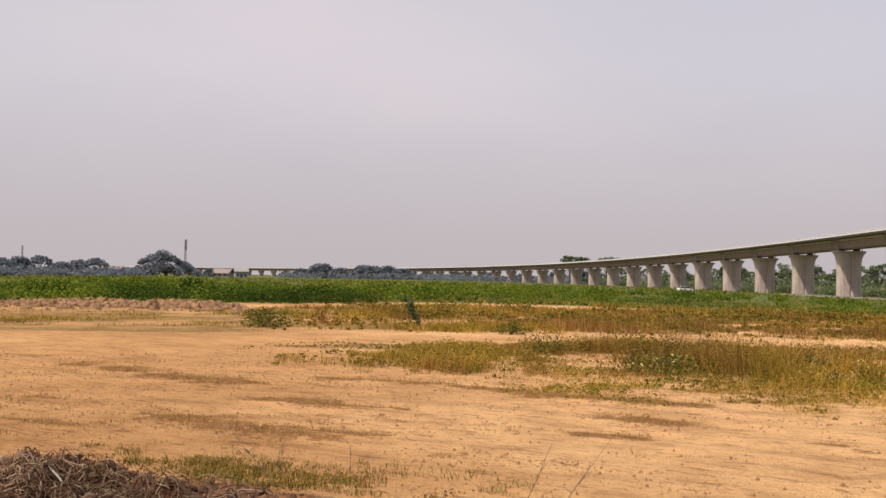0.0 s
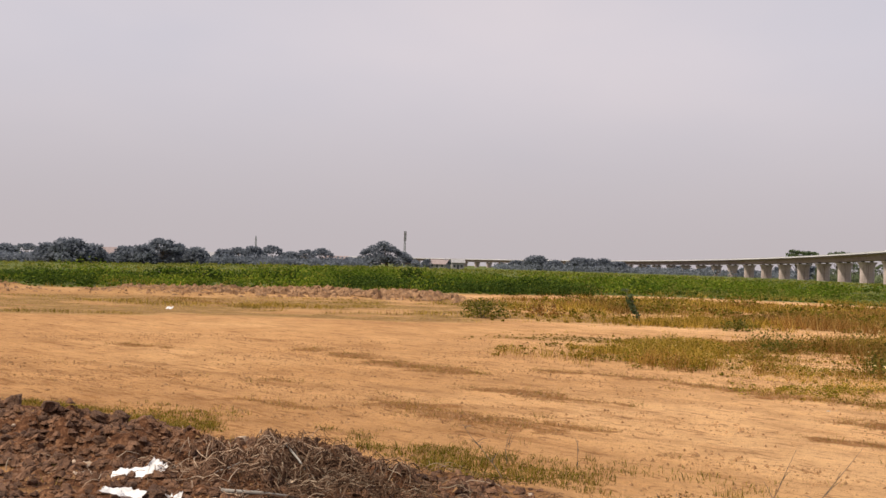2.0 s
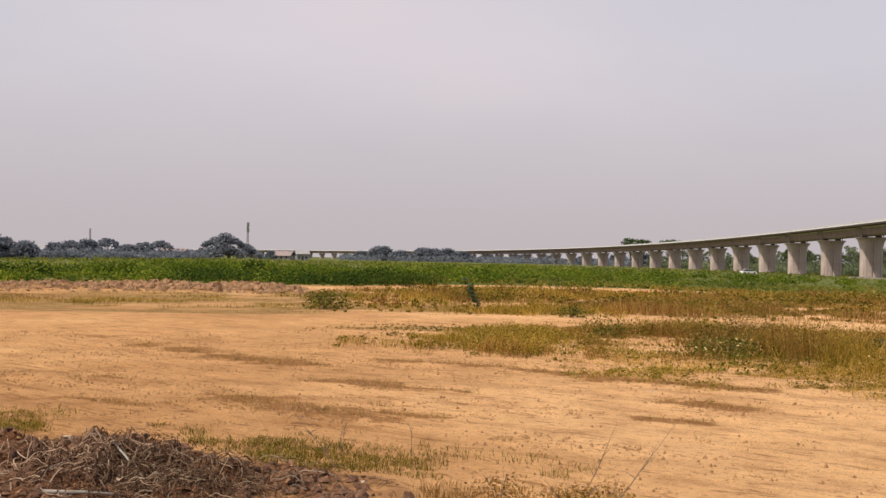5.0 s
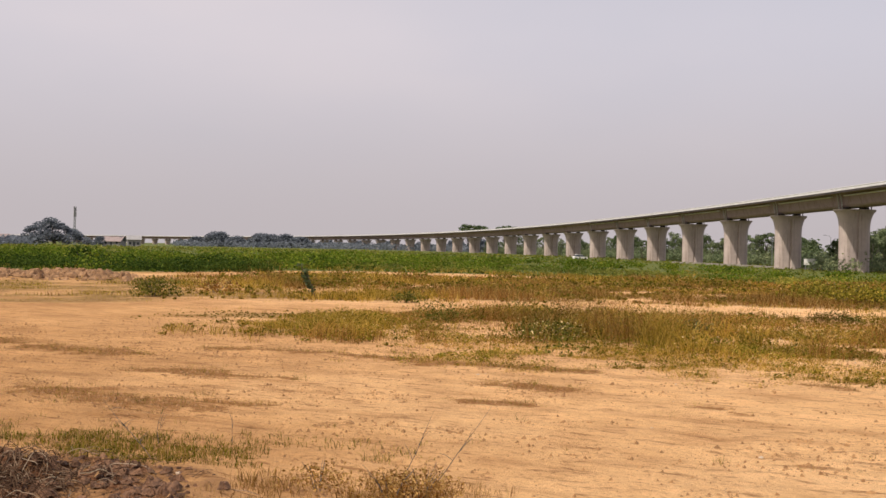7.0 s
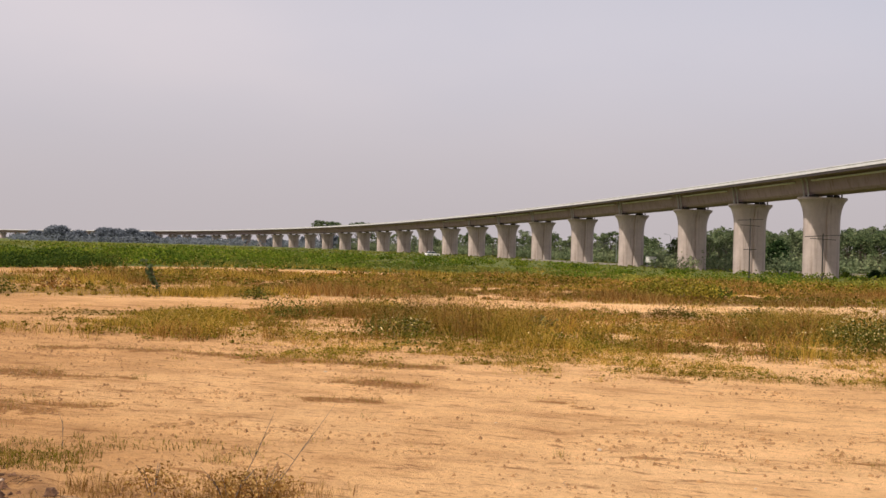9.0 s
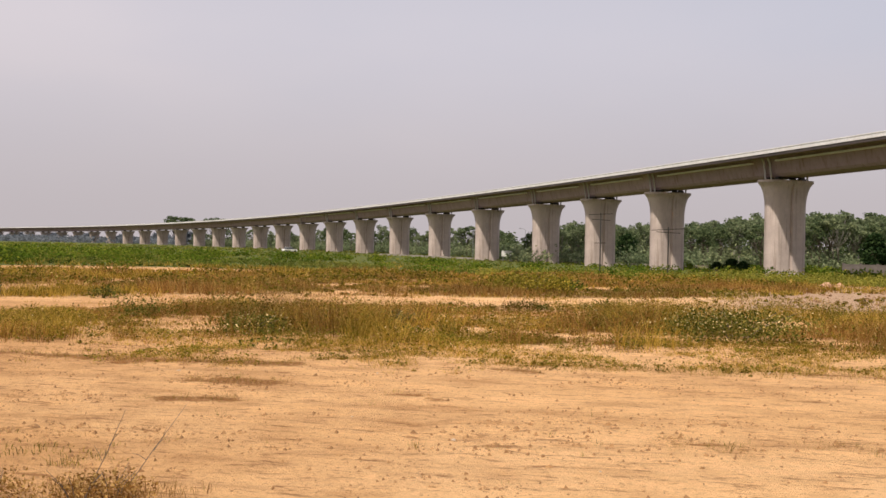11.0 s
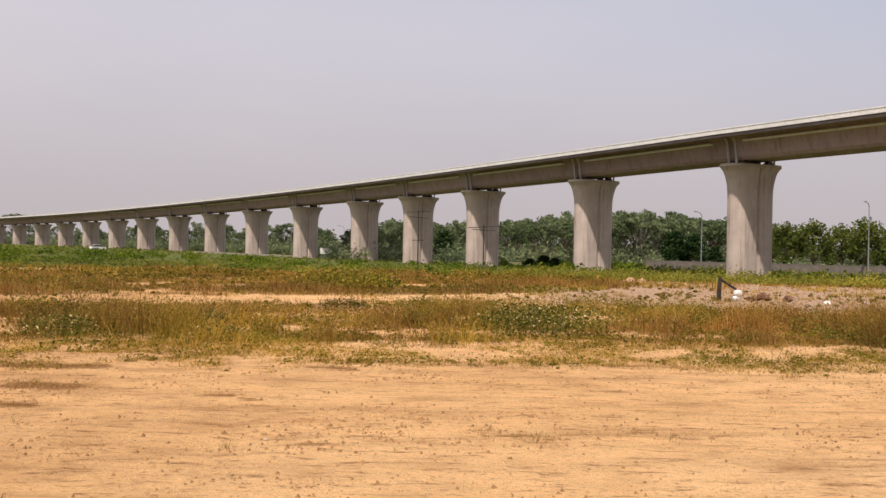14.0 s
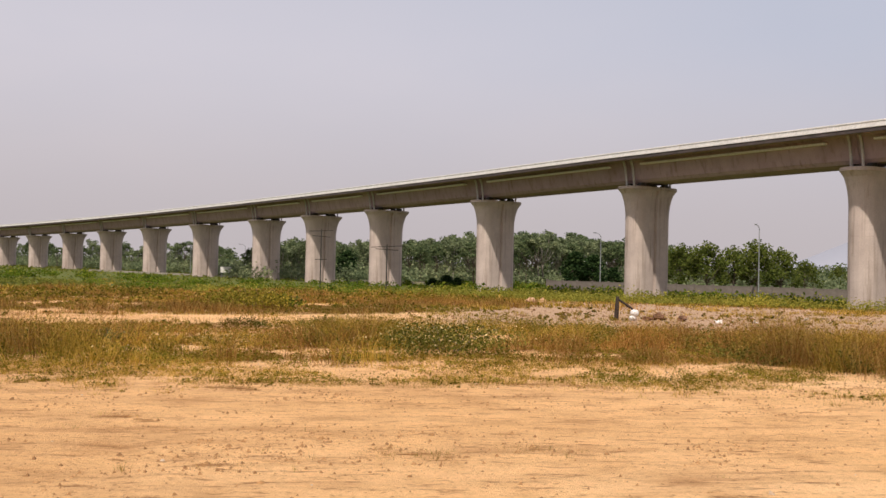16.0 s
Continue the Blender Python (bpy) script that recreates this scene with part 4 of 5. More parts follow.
def field_plants(n, r0, r1, leaves, name, mat, label, low, high, seed):
    x, y = scatter(n, r0, r1, -44, 66, field, True)
    r, az = polar(x, y)
    side = np.interp(az, [-40, -15, 0, 12, 32, 45], [0.8, 0.9, 0.75, 0.5, 0.5, 0.6])
    edge = np.interp(az, AZ_F, IN_F)
    h = (low + (high - low) * fbm(x * 0.10, y * 0.10, seed) ** 1.5) * side * (0.30 + 0.70 * sstep(0, 45, r - edge))
    z = land(x, y)
    m = len(x)
    d = rng.normal(size=(m, leaves, 3))
    d /= np.linalg.norm(d, axis=2)[..., None]
    d *= rng.random((m, leaves, 1)) ** 0.4
    rad = np.stack([h * 0.9, h * 0.9, h * 0.52], -1)[:, None, :]
    c = np.stack([x, y, z + h * 0.45], -1)[:, None, :] + d * rad
    size = 0.035 + 0.0011 * r
    pale = rng.random(m) < sstep(-6, 12, az + 30 * (fbm(x * 0.03, y * 0.08, 181) - 0.5))
    for pick, nm, mt, lb in ((~pale, name, mat, label), (pale, "pale_" + name, M_FIELD_OLIVE, "pale olive weeds and grass in a flat field")):
        if pick.any():
            stuff(nm, leaf_quads(c[pick].reshape(-1, 3), np.repeat(size[pick], leaves), 0.3), mt, lb, "plants")


field_plants(12000, 50, 150, 24, "field_weeds", M_FIELD, "dense bright green leafy weeds covering a field", 0.14, 0.85, 101)
x, y = scatter(900, 52, 190, -44, 34, lambda x, y: belts(x, y)[2] * sstep(0.45, 0.6, fbm(x * 0.04, y * 0.06, 98)), True)
r, az = polar(x, y)
stuff("weed_mounds", weeds(x, y, 0.7 + 0.9 * rng.random(len(x)), 150, 0.07 + 0.0014 * r, 0.3, 1.5), M_FIELD, "rounded mounds of bright green weeds in a field", "plants")
x, y = scatter(2300, 70, 128, 24, 66, lambda x, y: sstep(0.42, 0.58, fbm(x * 0.07, y * 0.07, 99)) * (belts(x, y)[2] > 0.3))
r, az = polar(x, y)
stuff("viaduct_weeds", weeds(x, y, 0.5 + 0.9 * rng.random(len(x)), 60, 0.05 + 0.0012 * r, 0.3, 1.3), M_WEED_WARM, "tall yellow-green weeds in front of piers", "plants")
x, y = scatter(9000, 50, 170, -44, 34, lambda x, y: belts(x, y)[2] * sstep(0.48, 0.62, fbm(x * 0.05, y * 0.09, 97)), True)
r, az = polar(x, y)
stuff("field_grass", tufts(x, y, 0.16 + 0.26 * rng.random(len(x)), 10, 0.5, 0.0009 * r, 0.6), M_GRASS, "pale yellow-green tall grass patches in a weedy field", "grass")
x, y = scatter(620, 52.5, 68, -34, -4, lambda x, y: sstep(0.44, 0.56, fbm(x * 0.13, y * 0.13, 173)))
stuff("field_edge_clumps", weeds(x, y, 0.40 + 0.70 * rng.random(len(x)) ** 1.5, 110, 0.12, 0.35, 1.2), M_FIELD_DARK, "dark leafy clumps along the near edge of a green field", "plants")
field_plants(9000, 120, 440, 13, "far_field_weeds", M_FIELD_OLIVE, "low green weeds far out in a flat field", 0.6, 1.5, 103)
field_plants(2500, 54, 140, 40, "dark_field_weeds", M_FIELD_DARK, "darker green leafy clumps in a weedy field", 0.5, 1.7, 105)


# ---- trees ----
def limb_tree(height, spread, trunk_r, bare, clumps, leaves, leaf, mats, shape="round", flat=0.62, seed=0):
    """A tree at the origin: tapered trunk, limbs, and a crown of leafy clumps with gaps."""
    rd = random.Random(seed)
    bark, green = mats
    bm = bmesh.new()
    top = height * (0.80 if shape != "flat" else 0.72)
    bend = [Vector((rd.uniform(-0.03, 0.03) * height * k / 4, rd.uniform(-0.03, 0.03) * height * k / 4, top * k / 4)) for k in range(5)]
    bend[0].z = -0.5
    tube_bm(bm, bend, [trunk_r * (1.25 - 0.95 * k / 4) for k in range(5)], 7)
    pts = []
    for k in range(clumps):
        u = (k + 0.5) / clumps
        a = k * 2.399 + rd.uniform(-0.4, 0.4)
        if shape == "flat":
            zc = height * (bare + (0.93 - bare) * (0.35 + 0.6 * (1 - u) + rd.uniform(-0.1, 0.1)))
            rr = spread * math.sqrt(u) * rd.uniform(0.7, 1.0)
            size = spread * rd.uniform(0.26, 0.38)
        elif shape == "tall":
            zc = height * (bare + (0.93 - bare) * u)
            rr = spread * (0.9 - 0.65 * abs(u - 0.35)) * rd.uniform(0.3, 0.9)
            size = spread * rd.uniform(0.34, 0.5)
        else:
            zc = height * (bare + (0.92 - bare) * (0.15 + 0.8 * (1 - u) ** 0.8))
            rr = spread * math.sqrt(u) * rd.uniform(0.5, 0.85)
            size = spread * rd.uniform(0.30, 0.44)
        cx, cy = rr * math.cos(a), rr * math.sin(a)
        pts.append((cx, cy, zc, size))
        j = min(3, max(1, int(4 * zc / height * 0.7)))
        p0 = bend[j]
        p1 = Vector((cx, cy, zc))
        mid = (p0 + p1) / 2 + Vector((0, 0, -0.05 * height))
        tube_bm(bm, [p0, mid, p1], [trunk_r * 0.42, trunk_r * 0.27, trunk_r * 0.1], 5)
    trunk = bm_mesh("trunk", bm, bark, True)
    cs = np.vstack([clump_points((cx, cy, zc), (s, s, s * flat), leaves) for cx, cy, zc, s in pts])
    crown = np_mesh("crown", *leaf_quads(cs, leaf, 0.35), green)
    return trunk, crown


def plant_tree(name, meshes, label, group, x, y, size=1.0, turn=0.0, squash=1.0, category="tree"):
    z = float(land(np.array([x]), np.array([y]))[0])
    t = thing(name, label, category, group, (x, y, z), turn)
    t.scale = (size * squash, size * squash, size)
    part("trunk", meshes[0], t)
    part("crown", meshes[1], t)
    return t


def at(az, d):
    a = radians(az)
    return d * math.sin(a), d * math.cos(a)


GREEN, DARK, WARM, FAR = (M_PALEBARK, M_LEAF), (M_BARK, M_LEAF_DARK), (M_BARK, M_LEAF_WARM), (M_BARK, M_LEAF_FAR)
forest = [limb_tree(12, 3.4, 0.20, 0.45, 11, 84, 0.58, GREEN, "tall", 0.7, 1), limb_tree(12, 4.2, 0.22, 0.50, 12, 90, 0.58, GREEN, "flat", 0.5, 2),
          limb_tree(12, 3.8, 0.20, 0.40, 12, 84, 0.58, DARK, "round", 0.7, 3), limb_tree(12, 4.6, 0.24, 0.52, 13, 86, 0.58, DARK, "flat", 0.42, 4),
          limb_tree(12, 3.2, 0.18, 0.30, 12, 80, 0.56, GREEN, "tall", 0.8, 5)]
rf = random.Random(12)
TOP_AZ = [9, 14, 19, 22.5, 25, 27, 29, 31, 33, 36, 38, 41, 44, 48, 51, 54, 57]
TOP_H = [9.0, 9.5, 10, 9.5, 9.0, 9.0, 11.0, 10.5, 11.0, 11.5, 13.0, 14.5, 14.0, 13.0, 9.5, 9.0, 5.0]
for row, (d0, step) in enumerate(((246, 0.95), (258, 1.0), (272, 1.05), (290, 1.1), (310, 1.2), (330, 1.3))):
    a = 26.5 + 0.3 * row
    while a < 51.0:
        h = np.interp(a, TOP_AZ, TOP_H) * (0.86 + 0.05 * row) * rf.uniform(0.86, 1.08)
        d = d0 + rf.uniform(-6, 6)
        plant_tree("forest_tree", forest[rf.randrange(5)], "slender green forest tree behind the viaduct", "forest trees", *at(a, d), h / 12, rf.uniform(0, 360))
        a += step * rf.uniform(0.75, 1.25)
for a, d in [(8 + 0.34 * k, 0) for k in range(52)]:
    dd = np.interp(a, [8, 11.5, 14, 17, 21, 24, 27], [610, 540, 480, 410, 350, 330, 320]) + rf.uniform(-8, 30)
    h = np.interp(a, TOP_AZ, TOP_H) * rf.uniform(0.75, 1.15)
    plant_tree("forest_tree", forest[rf.randrange(5)], "slender green forest tree behind the viaduct", "forest trees", *at(a, dd), h / 12, rf.uniform(0, 360))
# sunnier broad trees beyond the boundary wall
sunny = [limb_tree(9, 4.4, 0.22, 0.08, 18, 120, 0.48, WARM, "round", 0.75, 6), limb_tree(9, 3.8, 0.2, 0.06, 17, 120, 0.48, WARM, "round", 0.8, 7)]
for a, d, h in ((50.2, 205, 9.4), (51.6, 200, 9.8), (53.0, 207, 9.2), (54.2, 202, 10.2), (55.4, 208, 9.0), (49.0, 215, 9.0), (56.6, 225, 7.0), (58.2, 260, 6.2), (60.5, 270, 6.5), (62.5, 250, 8.0), (65, 240, 9.0)):
    plant_tree("broad_tree", sunny[int(a * 10) % 2], "broad sunlit green tree beyond a boundary wall", "wall trees", *at(a, d), h / 9, a * 37)
# thicket along the forest's foot
def behind(x, y):
    """Beyond the viaduct, within a belt some tens of metres deep."""
    r, az = polar(x, y)
    near = np.interp(az, [8, 11.5, 14, 17, 21, 24, 26], [600, 530, 470, 400, 340, 310, 225])
    return ((r > near) & (r < near + 110)).astype(float)



x, y = scatter(15000, 222, 640, 8, 66, lambda x, y: (0.4 + 0.6 * (fbm(x * 0.05, y * 0.05, 111) > 0.45)) * behind(x, y))
r, az = polar(x, y)
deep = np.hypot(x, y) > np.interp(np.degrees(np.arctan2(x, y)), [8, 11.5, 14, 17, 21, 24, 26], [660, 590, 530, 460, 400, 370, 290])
# shade inside the forest comes from the darker leaf colour used here
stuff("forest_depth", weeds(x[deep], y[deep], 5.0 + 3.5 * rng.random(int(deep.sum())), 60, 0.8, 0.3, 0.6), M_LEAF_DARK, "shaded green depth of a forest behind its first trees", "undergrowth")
x, y = x[~deep], y[~deep]
stuff("forest_undergrowth", weeds(x, y, 2.2 + 3.4 * rng.random(len(x)), 64, 0.65, 0.3, 1.0), M_LEAF, "dense green thicket along the foot of a forest", "undergrowth")
x, y = scatter(900, 120, 215, 33, 68, lambda x, y: sstep(0.5, 0.6, fbm(x * 0.06, y * 0.06, 113)))
stuff("pier_foot_shrubs", weeds(x, y, 0.6 + 1.0 * rng.random(len(x)), 30, 0.42, 0.3, 1.1), M_FIELD, "bright green shrubs round the feet of piers", "shrubs")
# dark dense trees standing before the forest
dense = limb_tree(7, 2.9, 0.18, 0.04, 18, 110, 0.5, (M_BARK, M_LEAF_DENSE), "round", 0.85, 8)
for a, d, h in ((44.5, 182, 7.2), (45.5, 184, 6.8), (31.8, 240, 7.5), (38.0, 176, 2.0), (37.4, 179, 2.4), (36.6, 178, 1.8), (46.6, 190, 4.6)):
    plant_tree("dense_tree", dense, "dense dark green round tree in front of the forest", "dense trees", *at(a, d), h / 7, a * 53, 1.7 if h < 3 else 1.0)
# far trees on the other side of the field, haze tint in their leaves
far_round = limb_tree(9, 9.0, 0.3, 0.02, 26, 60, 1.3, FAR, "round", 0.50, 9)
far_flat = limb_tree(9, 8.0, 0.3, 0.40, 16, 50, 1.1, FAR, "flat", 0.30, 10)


def rain_tree():
    """A very broad tree: two unlike masses of layered boughs with gaps between."""
    bm = bmesh.new()
    tube_bm(bm, [(0, 0, -0.5), (-0.4, 0, 2.5), (-1.2, 0, 5.5)], [0.8, 0.6, 0.35], 8)
    boughs = ((-8.5, 3.0, 3.2, 2.4), (-11.2, 2.6, 2.4, 2.0), (-5.0, 3.4, 4.2, 2.8), (-7.8, 6.6, 3.0, 1.1), (-4.6, 7.8, 3.6, 1.6), (-1.6, 9.4, 3.2, 1.5), (-3.2, 5.6, 3.2, 1.8),
              (0.4, 7.4, 2.4, 1.2), (0.6, 4.0, 2.8, 1.8), (3.2, 7.0, 2.2, 0.9), (5.6, 5.6, 2.8, 1.4), (4.2, 2.6, 3.4, 2.2), (7.6, 4.4, 2.6, 1.6), (9.4, 2.8, 2.8, 1.9), (12.0, 1.8, 2.2, 1.5), (-10.0, 5.6, 1.6, 0.6), (2.2, 8.4, 1.4, 0.5))
    cs = []
    for k, (bx, bz, r, hz) in enumerate(boughs):
        by = 3.5 * math.sin(k * 2.1)
        tube_bm(bm, [(-0.3, 0, 2.0), (bx * 0.5, by * 0.5, 1.2 + bz * 0.5), (bx, by, bz)], [0.35, 0.2, 0.08], 6)
        cs.append(clump_points((bx, by, bz), (r * 1.06, r * 1.2, hz * 1.05), int(110 * r)))
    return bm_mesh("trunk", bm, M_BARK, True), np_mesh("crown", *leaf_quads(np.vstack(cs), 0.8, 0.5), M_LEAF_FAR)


far_big = rain_tree()
plant_tree("rain_tree", far_big, "very broad dark tree in the hazy distance", "", *at(-15.25, 450), 1.06, 15.25, category="tree")
for a, d, h, kind, wide in ((-36.6, 560, 9, 0, 1.3), (-35.4, 580, 8, 0, 1.4), (-34.3, 600, 8.5, 1, 1.2), (-33.2, 430, 7.6, 0, 1.0), (-32.1, 420, 9.4, 0, 1.15), (-31.0, 425, 7.5, 0, 1.0),
                            (-29.3, 430, 7.0, 0, 1.1), (-28.4, 425, 7.5, 0, 1.0), (-27.4, 430, 10.4, 1, 0.9), (-26.8, 436, 8.4, 0, 1.0), (-25.7, 430, 7.0, 0, 1.15), (-24.2, 450, 6.6, 0, 1.0), (-23.4, 455, 7.6, 1, 0.9),
                            (-22.6, 450, 8.0, 0, 0.9), (-21.6, 455, 8.6, 1, 0.8), (-20.6, 450, 6.0, 0, 1.1), (-19.8, 450, 7.0, 1, 0.9), (-18.9, 455, 7.8, 1, 0.8), (-13.0, 520, 4.5, 0, 0.9), (-11.9, 520, 4.8, 1, 0.7),
                            (-8.0, 760, 7.0, 0, 1.3), (-6.9, 740, 10.5, 0, 1.25), (-5.9, 760, 8.0, 0, 1.2), (-4.6, 740, 10.0, 0, 1.1), (-4.0, 730, 9.5, 0, 1.0), (-3.2, 735, 9.8, 0, 1.0), (-2.4, 760, 8.2, 0, 1.2),
                            (-1.0, 1000, 8.0, 0, 1.4), (0.8, 1000, 8.0, 0, 1.4), (2.6, 960, 8.0, 0, 1.4), (4.4, 900, 8.0, 0, 1.4), (6.2, 820, 8.5, 0, 1.4), (7.6, 720, 9.0, 0, 1.2)):
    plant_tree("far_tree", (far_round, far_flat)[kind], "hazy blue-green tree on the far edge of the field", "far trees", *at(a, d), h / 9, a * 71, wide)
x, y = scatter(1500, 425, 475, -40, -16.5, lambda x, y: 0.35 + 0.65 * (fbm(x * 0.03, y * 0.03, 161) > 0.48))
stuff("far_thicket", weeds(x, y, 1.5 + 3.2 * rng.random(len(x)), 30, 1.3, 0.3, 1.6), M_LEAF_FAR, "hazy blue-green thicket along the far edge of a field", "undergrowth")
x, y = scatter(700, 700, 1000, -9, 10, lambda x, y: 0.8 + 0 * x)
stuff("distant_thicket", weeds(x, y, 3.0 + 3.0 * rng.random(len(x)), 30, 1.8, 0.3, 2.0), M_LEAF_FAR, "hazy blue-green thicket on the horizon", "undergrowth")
hill_tree = limb_tree(24, 9, 0.6, 0.45, 14, 60, 1.6, (M_BARK, M_LEAF_DARK), "flat", 0.45, 13)
for a, d, h in ((6.9, 760, 21.5), (7.6, 770, 21.0), (8.9, 700, 19.5), (9.3, 700, 19.0)):
    plant_tree("tall_tree", hill_tree, "tall flat-topped tree showing above the viaduct", "tall trees", *at(a, d), h / 24, a * 91)


# ---- single plants ----
def shrub(name, label, category, x, y, h, wide, n, leaf, mat, stems=5, group=""):
    """A bush: a few stems under many leaves, taller in the middle."""
    t = thing(name, label, category, group, (x, y, float(land(np.array([x]), np.array([y]))[0])), 0)
    rd = random.Random(int(abs(x * 31 + y * 17)))
    bm = bmesh.new()
    for k in range(stems):
        a, q = rd.uniform(0, 6.28), rd.uniform(0.2, 0.9)
        tip = (wide * 0.5 * q * math.cos(a), wide * 0.5 * q * math.sin(a), h * rd.uniform(0.6, 1.0))
        tube_bm(bm, [(0.1 * tip[0], 0.1 * tip[1], -0.05), (0.5 * tip[0], 0.5 * tip[1], 0.55 * tip[2]), tip], [0.002 + 0.009 * h, 0.0015 + 0.005 * h, 0.0015], 5)
    part("stems", bm_mesh("stems", bm, M_BARK), t)
    cs = []
    for k in range(max(5, stems)):
        a, q = k * 2.4, math.sqrt((k + 0.4) / max(5, stems)) * 0.42
        cs.append(clump_points((wide * q * math.cos(a), wide * q * math.sin(a), h * (0.50 - 0.4 * q)), (wide * 0.26, wide * 0.26, h * 0.46), n // max(5, stems)))
    part("leaves", np_mesh("leaves", *leaf_quads(np.vstack(cs), leaf, 0.2), mat), t)
    return t, cs


shrub("green_bush", "feathery olive green bush at the edge of open sand", "bush", -5.45, 30.9, 0.72, 1.4, 1100, 0.065, M_FLOWERBUSH, 9)
shrub("dark_bush", "round dark green bush standing in weeds", "bush", -20.0, 80.5, 1.6, 2.0, 500, 0.24, M_FIELD_DARK, 7)
shrub("mound_bush", "low spreading dark olive bush on rough ground", "bush", 16.7, 33.0, 0.85, 3.4, 2600, 0.085, M_LEAFY, 11)
# the hollow's shade at the olive bush's right, made as dark leaves
shrub("mound_bush", "added dark bush standing for the shaded hollow of an olive bush", "bush", 17.9, 32.9, 0.62, 1.5, 900, 0.09, M_FIELD_DARK, 7)
for bx, by in ((-0.01, 6.60), (0.64, 6.46), (0.44, 6.42)):
    shrub("dry_weed", "small dry golden weed beside an earth heap", "weed", bx, by, 0.22, 0.46, 640, 0.020, M_STRAW, 6, "dry weeds")
shrub("small_bush", "small dark green bush among dry grass", "bush", 1.94, 29.7, 0.40, 0.8, 320, 0.07, M_FLOWERBUSH, 6, "small bushes")
shrub("small_bush", "small dark green bush among dry grass", "bush", 6.8, 19.2, 0.40, 0.7, 300, 0.07, M_LEAF_DARK, 6, "small bushes")
shrub("small_bush", "small dark green bush among dry grass", "bush", -4.05, 34.4, 0.50, 1.5, 260, 0.09, M_REDGRASS, 6, "small bushes")
for bx, by in ((-31.0, 66.0), (-24.5, 64.0), (-16.0, 68.0), (-9.0, 78.0), (-2.0, 80.0), (-36.0, 70.0)):
    shrub("field_bush", "dark green leafy bush in a weedy field", "bush", bx, by, 1.15, 3.0, 620, 0.20, M_FIELD_DARK, 7, "field bushes")
ft2, fcs2 = shrub("flowering_bush", "small weedy bush dotted with cream flowers", "bush", 3.6, 17.7, 0.42, 1.3, 1200, 0.05, M_FLOWERBUSH, 9)
heads = np.vstack(fcs2)
heads = heads[rng.random(len(heads)) < 0.2] * np.array([1.08, 1.08, 1.1]) + np.array([0, 0, 0.03])
tagged(part("blossom", np_mesh("blossom", *leaf_quads(heads, 0.034, 0.5), M_FLOWER), ft2, "small cream flowers"), kind="stuff")
ft, fcs = shrub("flowering_bush", "low bush with many cream flowers over dark leaves", "bush", 11.9, 15.2, 0.66, 2.7, 4200, 0.05, M_FLOWERBUSH, 13)
heads = np.vstack(fcs)
heads = heads[rng.random(len(heads)) < 0.2] * np.array([1.08, 1.08, 1.1]) + np.array([0, 0, 0.04])
tagged(part("blossom", np_mesh("blossom", *leaf_quads(heads, 0.034, 0.5), M_FLOWER), ft, "small cream flowers"), kind="stuff")


def sapling():
    x, y = -1.05, 32.2
    t = thing("sapling", "thin leaning sapling with dark drooping leaves in dry grass", "sapling", "", (x, y, float(land(np.array([x]), np.array([y]))[0])))
    t.scale = (0.70, 0.70, 0.70)
    bm = bmesh.new()
    spine = [Vector((0.42, 0, -0.05)), Vector((0.30, 0, 0.45)), Vector((0.06, 0, 0.95)), Vector((-0.28, 0, 1.42))]
    tube_bm(bm, spine, [0.03, 0.024, 0.018, 0.008], 6)
    part("stem", bm_mesh("stem", bm, M_BARK), t)
    c = np.vstack([clump_points(spine[0].lerp(spine[3], u) + Vector((0, 0, 0)), (0.17, 0.17, 0.15), 26) for u in (0.22, 0.35, 0.5, 0.62, 0.72)]
                  + [clump_points(spine[3], (0.2, 0.1, 0.07), 12), clump_points((-0.02, 0, 1.2), (0.10, 0.1, 0.1), 14)])
    part("leaves", np_mesh("leaves", *leaf_quads(c, 0.16, 0.0), M_LEAF_DARK), t)


sapling()


def stalk(x, y, h, lean_x, lean_y, twigs, seed):
    """A dead weed stalk with a few side twigs."""
    rd = random.Random(seed)
    t = thing("dry_weed_stalk", "thin dead brown weed stalk leaning over sand", "weed", "dry stalks", (x, y, float(land(np.array([x]), np.array([y]))[0])))
    bm = bmesh.new()
    pts = [Vector((lean_x * u + rd.uniform(-0.012, 0.012), lean_y * u, h * u - 0.03)) for u in (0, 0.25, 0.5, 0.75, 1)]
    tube_bm(bm, pts, [0.0035, 0.003, 0.0026, 0.002, 0.001], 5)
    part("stem", bm_mesh("stem", bm, M_BARK), t)
    for k in range(twigs):
        p = pts[1].lerp(pts[4], rd.uniform(0.1, 0.9))
        q = p + Vector((rd.uniform(-0.09, 0.09), rd.uniform(-0.06, 0.06), rd.uniform(0.02, 0.11)))
        bm = bmesh.new()
        tube_bm(bm, [p, (p + q) / 2 + Vector((0, 0, 0.01)), q], [0.0025, 0.002, 0.001], 4)
        part("twig", bm_mesh("twig", bm, M_BARK), t)


stalk(-1.18, 7.45, 0.42, -0.38, 0.10, 7, 1)
stalk(-1.30, 8.1, 0.30, 0.03, 0.05, 4, 2)
stalk(0.72, 6.75, 0.55, 0.42, 0.15, 3, 3)
stalk(0.52, 6.8, 0.52, 0.24, 0.1, 3, 4)
stalk(-0.75, 8.3, 0.26, 0.02, 0.0, 3, 6)


def dry_fringe(x, y):
    r, az = polar(x, y)
    return sstep(-9, -2, az) * (1 - sstep(7, 11, az)) * (1 - sstep(7.0, 7.5, r + 0.8 * fbm(x * 3, y * 3, 121))) * sstep(0.40, 0.55, fbm(x * 2.2, y * 2.2, 123))


